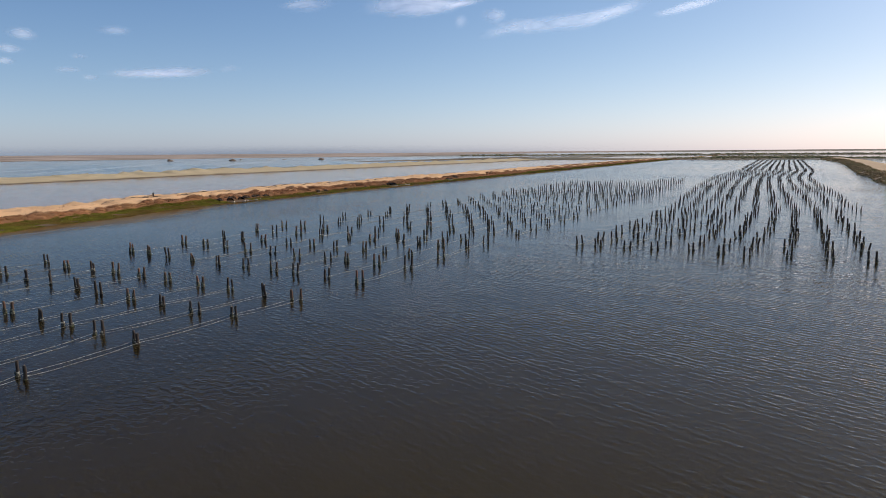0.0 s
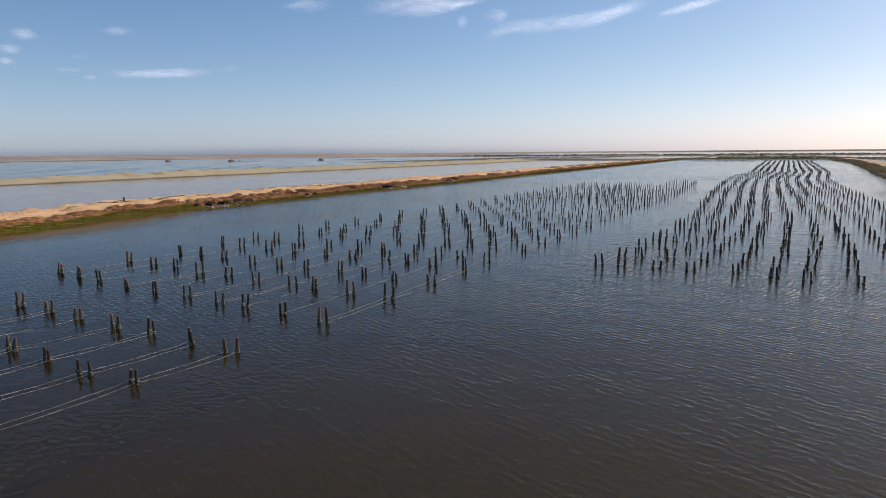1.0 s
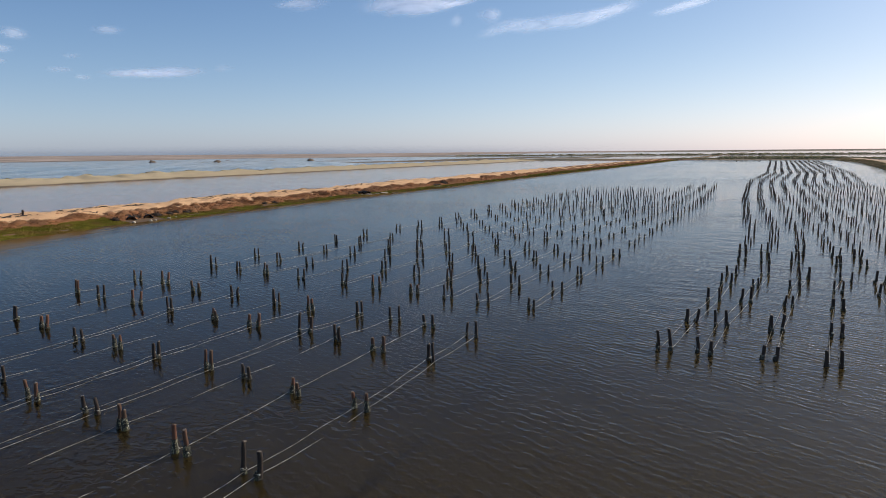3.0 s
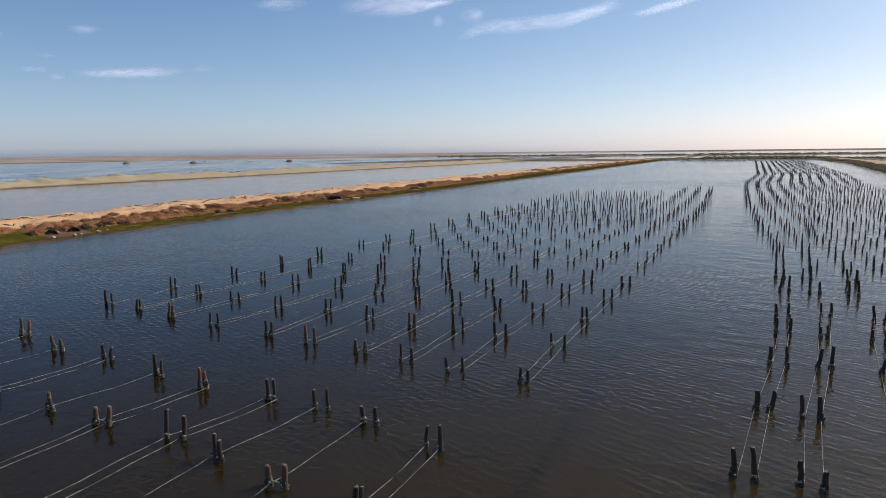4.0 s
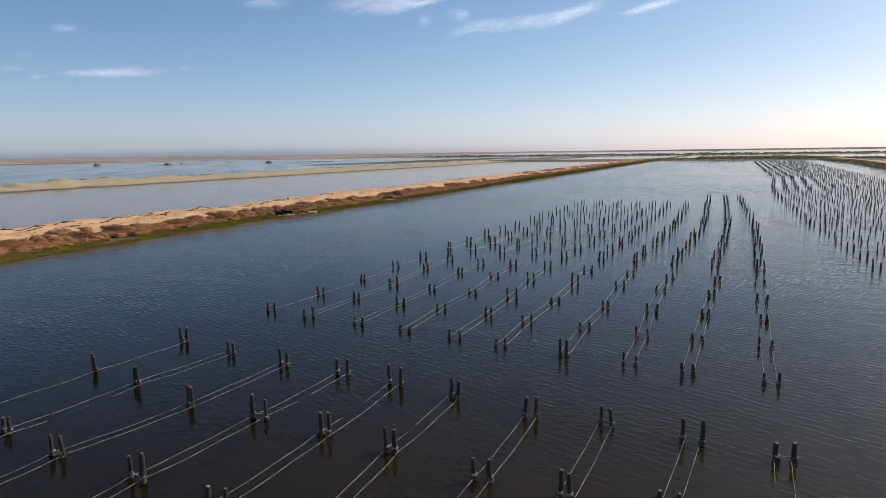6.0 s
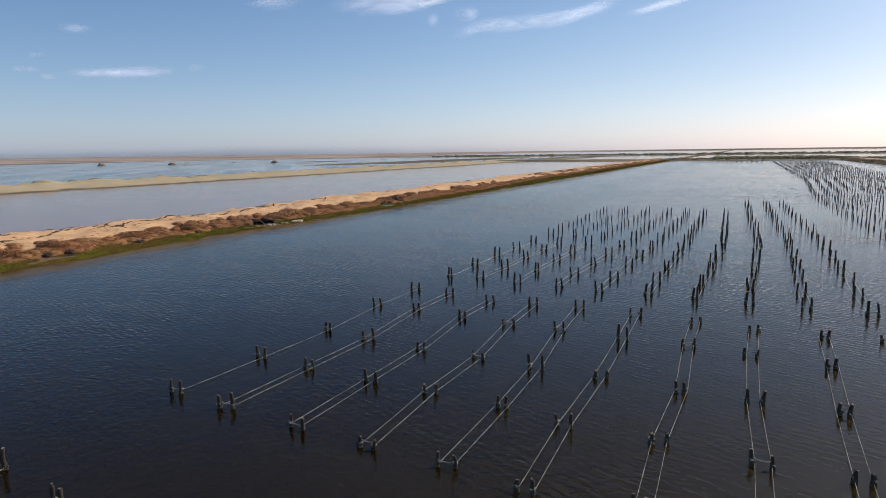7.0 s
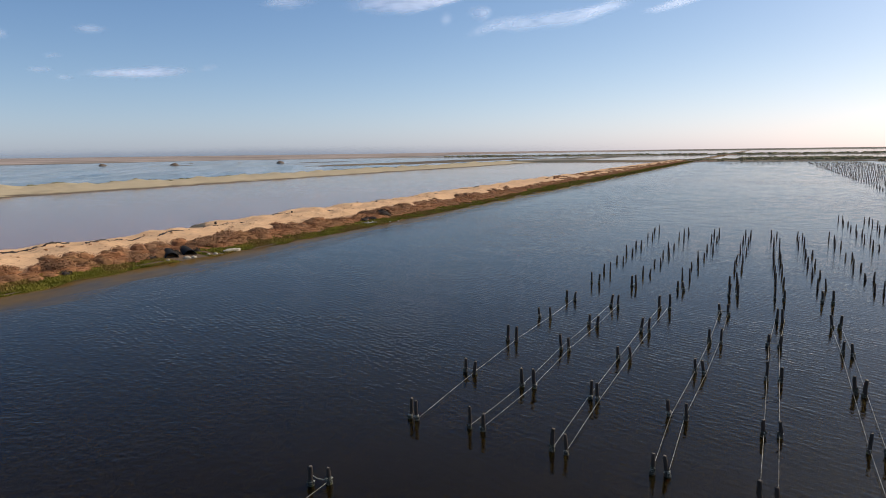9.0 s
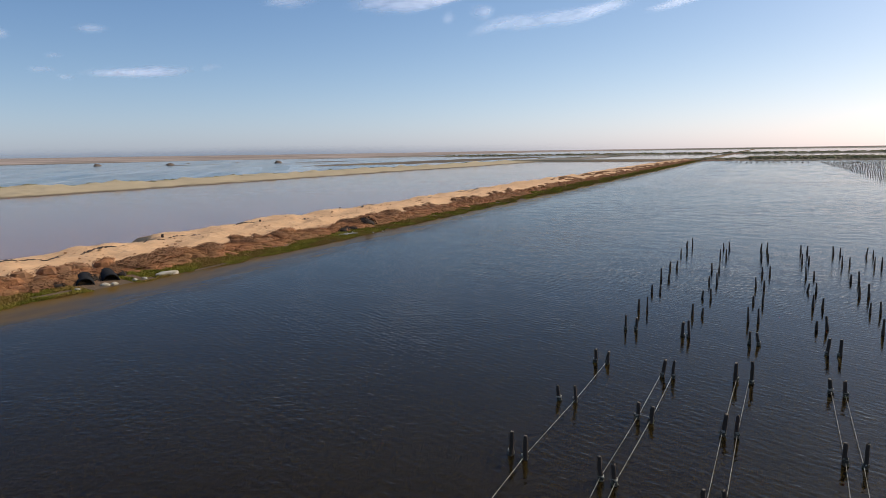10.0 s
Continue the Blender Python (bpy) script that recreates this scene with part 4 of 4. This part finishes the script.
kinds = [bush(i) for i in range(4)]
spots = [(66.0, 5.6), (71.5, 6.1), (84.0, 5.4), (90.5, 6.0), (97.0, 5.2), (101.5, 5.8), (104.5, 6.2), (110.0, 5.5), (113.0, 5.9), (116.5, 4.9), (122.2, 2.9), (125.0, 3.9), (127.8, 3.7), (129.5, 4.6), (131.0, 5.4), (133.5, 5.9), (137.0, 5.2), (141.5, 5.8), (146.0, 5.6), (150.0, 5.0), (158.0, 5.5), (167.0, 5.8), (176.0, 5.2), (189.0, 5.6)]
for i, (y, d) in enumerate(spots):
    x = float(shore(y)) - (d - 0.8 if d > 4 else d)
    s = 0.8 + 0.5 * rng.random()
    k = kinds[i % 4]
    ob = k if i < 4 else copy_thing(k, Matrix.Identity(4))
    ob.matrix_basis = pose(x, y, float(on_land(x, y)) - 0.03, 0, 0, rng.uniform(0, 360)) @ Matrix.Diagonal((s * 1.4, s * 2.0, s * 0.85, 1))


# ---- things on the dike ----
def culvert(x, y, turn):
    """A ribbed drain pipe that comes out of the bank."""
    base = new("culvert_pipe")
    bm = bmesh.new()
    prof = [(0.50, 0.0), (0.56, 0.0)]
    for i in range(24):
        prof.append((0.56 if i % 2 else 0.525, -0.05 - 0.1 * i))
    ring = 20
    rows = [[bm.verts.new((px, r * math.cos(2 * math.pi * k / ring), r * math.sin(2 * math.pi * k / ring))) for k in range(ring)] for r, px in prof]
    inner = [[bm.verts.new((px, 0.49 * math.cos(2 * math.pi * k / ring), 0.49 * math.sin(2 * math.pi * k / ring))) for k in range(ring)] for px in (0.0, -1.2, -2.4)]
    for a, b in list(zip(rows, rows[1:])) + [(inner[1], inner[0]), (inner[2], inner[1]), (inner[0], rows[0])]:
        for k in range(ring):
            bm.faces.new((a[k], a[(k + 1) % ring], b[(k + 1) % ring], b[k]))
    part("pipe", bm, PIPE, base)
    base.matrix_basis = pose(x, y, 0.02, 0, 2, turn)
    return tagged(base, "black ribbed plastic drain pipe jutting from the bank", "pipe", "drain pipes")


culvert(-75.9, 124.2, -34)
culvert(-75.7, 125.9, -30)
culvert(-74.9, 75.6, -30)
culvert(-75.0, 78.0, -26)


def rock(x, y, z, size, seed, label, turn=0.0, squash=(1, 0.8, 0.6)):
    g = np.random.default_rng(seed)
    bm = bmesh.new()
    bmesh.ops.create_icosphere(bm, subdivisions=2, radius=1.0)
    for v in bm.verts:
        v.co *= 1 + 0.45 * noise.noise(v.co * 1.5 + Vector((seed * 3.7, 0, 0))) + g.normal(0, 0.06)
        v.co = Vector((v.co.x * squash[0], v.co.y * squash[1], max(v.co.z, -0.6) * squash[2])) * size
    ob = part("rock", bm, STONE, None)
    ob.matrix_basis = pose(x, y, z, 0, 0, turn)
    return tagged(ob, label, "rock", "rocks at the water's edge")


for i, (x, y, q) in enumerate([(-75.2, 123.2, 0.3), (-75.0, 124.9, 0.36), (-74.8, 125.4, 0.3), (-74.7, 126.9, 0.28), (-74.6, 127.6, 0.24), (-73.3, 74.6, 0.3), (-73.0, 76.6, 0.28), (-73.2, 77.4, 0.22), (-73.3, 79.4, 0.34), (-73.5, 80.6, 0.24), (-73.4, 154.6, 0.2), (-73.0, 155.9, 0.18)]):
    rock(x, y, 0.05, q * 0.8, i, "pale rough rock lying at the water's edge", i * 50.0)


def slab(x, y, z, length, turn, seed):
    """A broken flat slab: a low block with a ragged outline and worn edges."""
    g = np.random.default_rng(seed)
    bm = bmesh.new()
    n = 14
    rings = []
    for h, k in ((-0.12, 1.0), (0.06, 1.03), (0.11, 0.93)):
        ring = []
        for q in range(n):
            t = 2 * math.pi * q / n
            w = 1 + 0.22 * math.sin(3 * t + seed) + 0.1 * math.sin(7 * t)
            ring.append(bm.verts.new((0.5 * length * k * w * math.cos(t), 0.2 * length * k * w * math.sin(t), h + g.normal(0, 0.012))))
        rings.append(ring)
    for a, b in zip(rings, rings[1:]):
        for q in range(n):
            bm.faces.new((a[q], a[(q + 1) % n], b[(q + 1) % n], b[q]))
    bm.faces.new(rings[-1])
    ob = part("slab", bm, STONE, None)
    ob.matrix_basis = pose(x, y, z, 3, -2, turn)
    return tagged(ob, "flat pale slab of broken concrete on the shore", "slab")


slab(-74.5, 129.3, 0.1, 1.45, 70.0, 3)


def driftwood(x, y, length, turn, seed):
    """A bleached, slightly bent branch lying on the shore."""
    g = np.random.default_rng(seed)
    bm = bmesh.new()
    pts = [((q - 0.5) * length, 0.08 * math.sin(4 * q + seed), 0.05 + 0.05 * math.sin(3 * q) + g.normal(0, 0.01)) for q in np.linspace(0, 1, 8)]
    tube_into(bm, pts, 0.05, 7)
    tube_into(bm, [pts[4], (pts[4][0] + 0.2, 0.22, 0.16), (pts[4][0] + 0.36, 0.34, 0.2)], 0.026, 6)
    ob = part("driftwood", bm, BLEACHED, None)
    ob.matrix_basis = pose(x, y, float(on_land(x, y)), 0, 0, turn)
    return tagged(ob, "bleached pale branch stranded at the water's edge", "driftwood", "driftwood on the shore")


driftwood(-74.6, 152.4, 1.5, 75, 1)
driftwood(-74.9, 151.4, 1.0, 30, 2)
for i, (y, d, q) in enumerate([(99.2, 2.1, 0.42), (72.5, 4.8, 0.4), (76.8, 2.6, 0.6), (74.0, 2.2, 0.55), (79.6, 2.3, 0.6), (81.5, 2.4, 0.6), (82.8, 2.7, 0.5), (84.2, 2.2, 0.55), (159.0, 3.2, 1.05), (153.1, 2.3, 0.55), (154.2, 2.7, 0.5), (154.9, 2.4, 0.45), (115.7, 1.9, 0.42), (100.8, 1.9, 0.5), (108.0, 1.6, 0.4), (125.3, 2.3, 0.5), (122.9, 2.2, 0.42), (127.3, 2.1, 0.4)]):
    x = float(shore(y)) - d
    base = new("dark_bush")
    g = np.random.default_rng(500 + i)
    bm = bmesh.new()
    bmesh.ops.create_icosphere(bm, subdivisions=2, radius=0.75, matrix=Matrix.Diagonal((1, 1, 0.8, 1)))
    for v in bm.verts:
        v.co *= 1 + g.normal(0, 0.12)
    for _ in range(240):
        c = Vector(g.normal(0, 1, 3)).normalized() * g.uniform(0.75, 1.05)
        c.z = abs(c.z) * 0.85
        u, v = Vector(g.normal(0, 1, 3)).normalized(), Vector(g.normal(0, 1, 3)).normalized()
        bm.faces.new([bm.verts.new(c + k) for k in (u * 0.14, v * 0.08, u * -0.14)])
    part("crown", bm, DARK, base)
    base.matrix_basis = pose(x, y, float(on_land(x, y)), 0, 0, i * 77) @ Matrix.Diagonal((q, q * 1.25, q, 1))
    tagged(base, "small dark brown bush rooted in the bank", "bush", "dark bushes")


def wrack(y, d, length, seed):
    """A ragged string of dry weed washed onto the sand."""
    g = np.random.default_rng(seed)
    bm = bmesh.new()
    rings = []
    n = int(length * 5) + 3
    for k in range(n):
        q = k / (n - 1)
        yy = y + (q - 0.5) * length + g.normal(0, 0.05)
        x = float(shore(yy)) - d - 0.5 * math.sin(q * 5 + seed) + g.normal(0, 0.07)
        z = float(on_land(x, yy))
        w, t = max(0.015, g.normal(0.12, 0.08)) * min(1, 8 * q + 0.1, 8 - 8 * q + 0.1), max(0.02, g.normal(0.06, 0.03))
        rings.append([bm.verts.new((x + w * a, yy + g.normal(0, 0.03), z + t * b - 0.01)) for a, b in ((-1, -0.4), (-0.6, 0.8), (0.1, 1.1), (0.7, 0.6), (1, -0.4))])
    for a, b in zip(rings, rings[1:]):
        for k in range(4):
            bm.faces.new((a[k], a[k + 1], b[k + 1], b[k]))
    ob = part("dry_weed", bm, DARK, None)
    return tagged(ob, "dark string of dry weed lying on the sand", "seaweed", "dry weed on the dike")


for i, (y, d, length) in enumerate([(64, 10.4, 15), (79, 10.0, 13), (92, 10.5, 12), (104, 10.2, 11), (115, 10.6, 9), (124, 10.2, 7), (70, 11.8, 12), (86, 12.1, 10), (98, 11.7, 9), (110, 12.0, 8), (120, 11.8, 6), (131, 9.4, 4), (138, 10.0, 6), (150, 12.0, 4), (156.4, 9.0, 2.2), (155.6, 9.4, 1.6), (127.5, 9.6, 2.0), (172, 12, 5), (186, 10, 6), (205, 11, 8), (75, 8.6, 3), (101, 8.8, 3), (112, 8.9, 2.4)]):
    wrack(y, d, length, i)


def stump(x, y, h):
    ob = part("stump", post_bm(h, 0.11, 900 + int(y)), WOOD, None)
    ob.matrix_basis = pose(x, y, float(on_land(x, y)) - 0.02)
    return tagged(ob, "short dark wooden stump on the dike's crest", "stump")


stump(-85.4, 138.6, 0.3)
stump(-84.0, 69.0, 0.5)
stump(-85.9, 151.9, 0.22)
stump(-86.2, 167.2, 0.2)


# ---- far mounds ----
def mound(x, y, r, h, seed):
    g = np.random.default_rng(seed)
    bm = bmesh.new()
    bmesh.ops.create_icosphere(bm, subdivisions=3, radius=1.0)
    for v in bm.verts:
        k = 1 + 0.35 * noise.noise(v.co * 2.1 + Vector((seed * 3.0, 0, 0)))
        v.co = Vector((v.co.x * r * k, v.co.y * r * k, max(0.0, v.co.z) ** 2.8 * h * k - 0.3))
    ob = part("mound", bm, MOUND, None)
    ob.location = (x, y, 0)
    return tagged(ob, "low brown rocky mound standing in the lagoon", "mound", "mounds in the lagoon")


for i, (x, y, r, h) in enumerate([(-562, 485, 4.2, 2.1), (-490, 500, 4.2, 2.2), (-433, 570, 4.2, 2.5), (-560, 585, 3.2, 0.9), (-500, 590, 3.2, 0.9)]):
    mound(x, y, r, h, i)


# ---- sky ----
# degrees: bearing left of +y, height above the horizon, width, depth, tilt; then how dense
CLOUDS = [(49.8, 6.3, 10.5, 1.5, 3, 0.8), (49.3, 6.35, 8.5, 1.15, 3, 0.75), (51.4, 6.15, 5.0, 0.9, 1, 0.4), (44.8, 6.8, 2.6, 0.9, 8, 0.5), (53.0, 9.26, 3.4, 1.1, 6, 0.6), (59.1, 8.6, 3.0, 1.3, 0, 0.6), (60.0, 7.56, 2.6, 0.95, 0, 0.5), (60.3, 6.65, 2.0, 0.8, 0, 0.6), (56.4, 6.25, 2.4, 0.7, 0, 0.55), (54.9, 5.8, 1.6, 0.6, 0, 0.4),
          (55.6, 7.3, 1.7, 0.6, 0, 0.35), (38.5, 11.95, 6.0, 1.7, 5, 0.75), (29.3, 12.15, 11.0, 2.9, 6, 0.9), (24.8, 12.4, 6.0, 1.1, 10, 0.7), (25.5, 10.9, 1.8, 1.7, 10, 0.3), (22.8, 11.2, 2.8, 1.8, 10, 0.45), (21.2, 10.2, 7.5, 1.8, 14, 0.35), (16.7, 10.6, 14.0, 2.1, 8, 0.5), (12.6, 11.1, 8.5, 1.8, 16, 0.45), (6.6, 11.25, 9.0, 1.15, 10, 0.75)]
for az, el, w, h, tilt, dense in CLOUDS:
    R = 4550.0
    e, a = radians(el), radians(az)
    c = Vector((-math.sin(a) * math.cos(e), math.cos(a) * math.cos(e), math.sin(e))) * R + Vector((-4, 60, 8))
    wide, deep = 2 * R * math.tan(radians(w) / 2), 2 * R * math.tan(radians(h) / 2)
    g = np.linspace(-0.5, 0.5, 9)
    verts = [(wide * i, deep * j, deep * 0.1 * math.sin(7 * i + az)) for j in g for i in g]
    i = (np.arange(8)[:, None] * 9 + np.arange(8)[None, :]).ravel()
    ob = mesh_of("cloud", verts, np.stack([i, i + 1, i + 10, i + 9], 1), CLOUD)
    ob.matrix_basis = pose(*c, 78, 0, az) @ Matrix.Rotation(radians(tilt), 4, 'Z')
    ob.color = (dense, dense, dense, 1.0)
    ob.visible_shadow = False
    tagged(ob, "thin white wisp of high cloud", "cloud", kind="structure")


def fog_material():
    m = Mat("sea_fog")
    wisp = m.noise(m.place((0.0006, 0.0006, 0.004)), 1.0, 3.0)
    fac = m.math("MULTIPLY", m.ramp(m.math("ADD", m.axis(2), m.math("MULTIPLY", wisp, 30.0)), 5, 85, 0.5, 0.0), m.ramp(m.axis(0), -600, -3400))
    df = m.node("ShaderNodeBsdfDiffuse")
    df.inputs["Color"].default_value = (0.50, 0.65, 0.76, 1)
    tr = m.node("ShaderNodeBsdfTransparent")
    mx = m.node("ShaderNodeMixShader")
    m.t.links.new(fac, mx.inputs[0])
    m.t.links.new(tr.outputs[0], mx.inputs[1])
    m.t.links.new(df.outputs[0], mx.inputs[2])
    m.t.links.new(mx.outputs[0], m.out.inputs["Surface"])
    return m.m


az = np.radians(np.linspace(8, 88, 60))
low = np.stack([-4780 * np.sin(az), 4780 * np.cos(az), 0 * az], -1)
verts = np.concatenate([low + (0, 0, q) for q in (0.0, 30.0, 60.0, 110.0)])
i = np.concatenate([np.arange(59) + 60 * q for q in range(3)])
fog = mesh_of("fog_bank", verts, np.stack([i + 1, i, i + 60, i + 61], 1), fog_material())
fog.visible_shadow = False
tagged(fog, "low blue-grey bank of sea fog on the horizon", "fog", kind="structure")
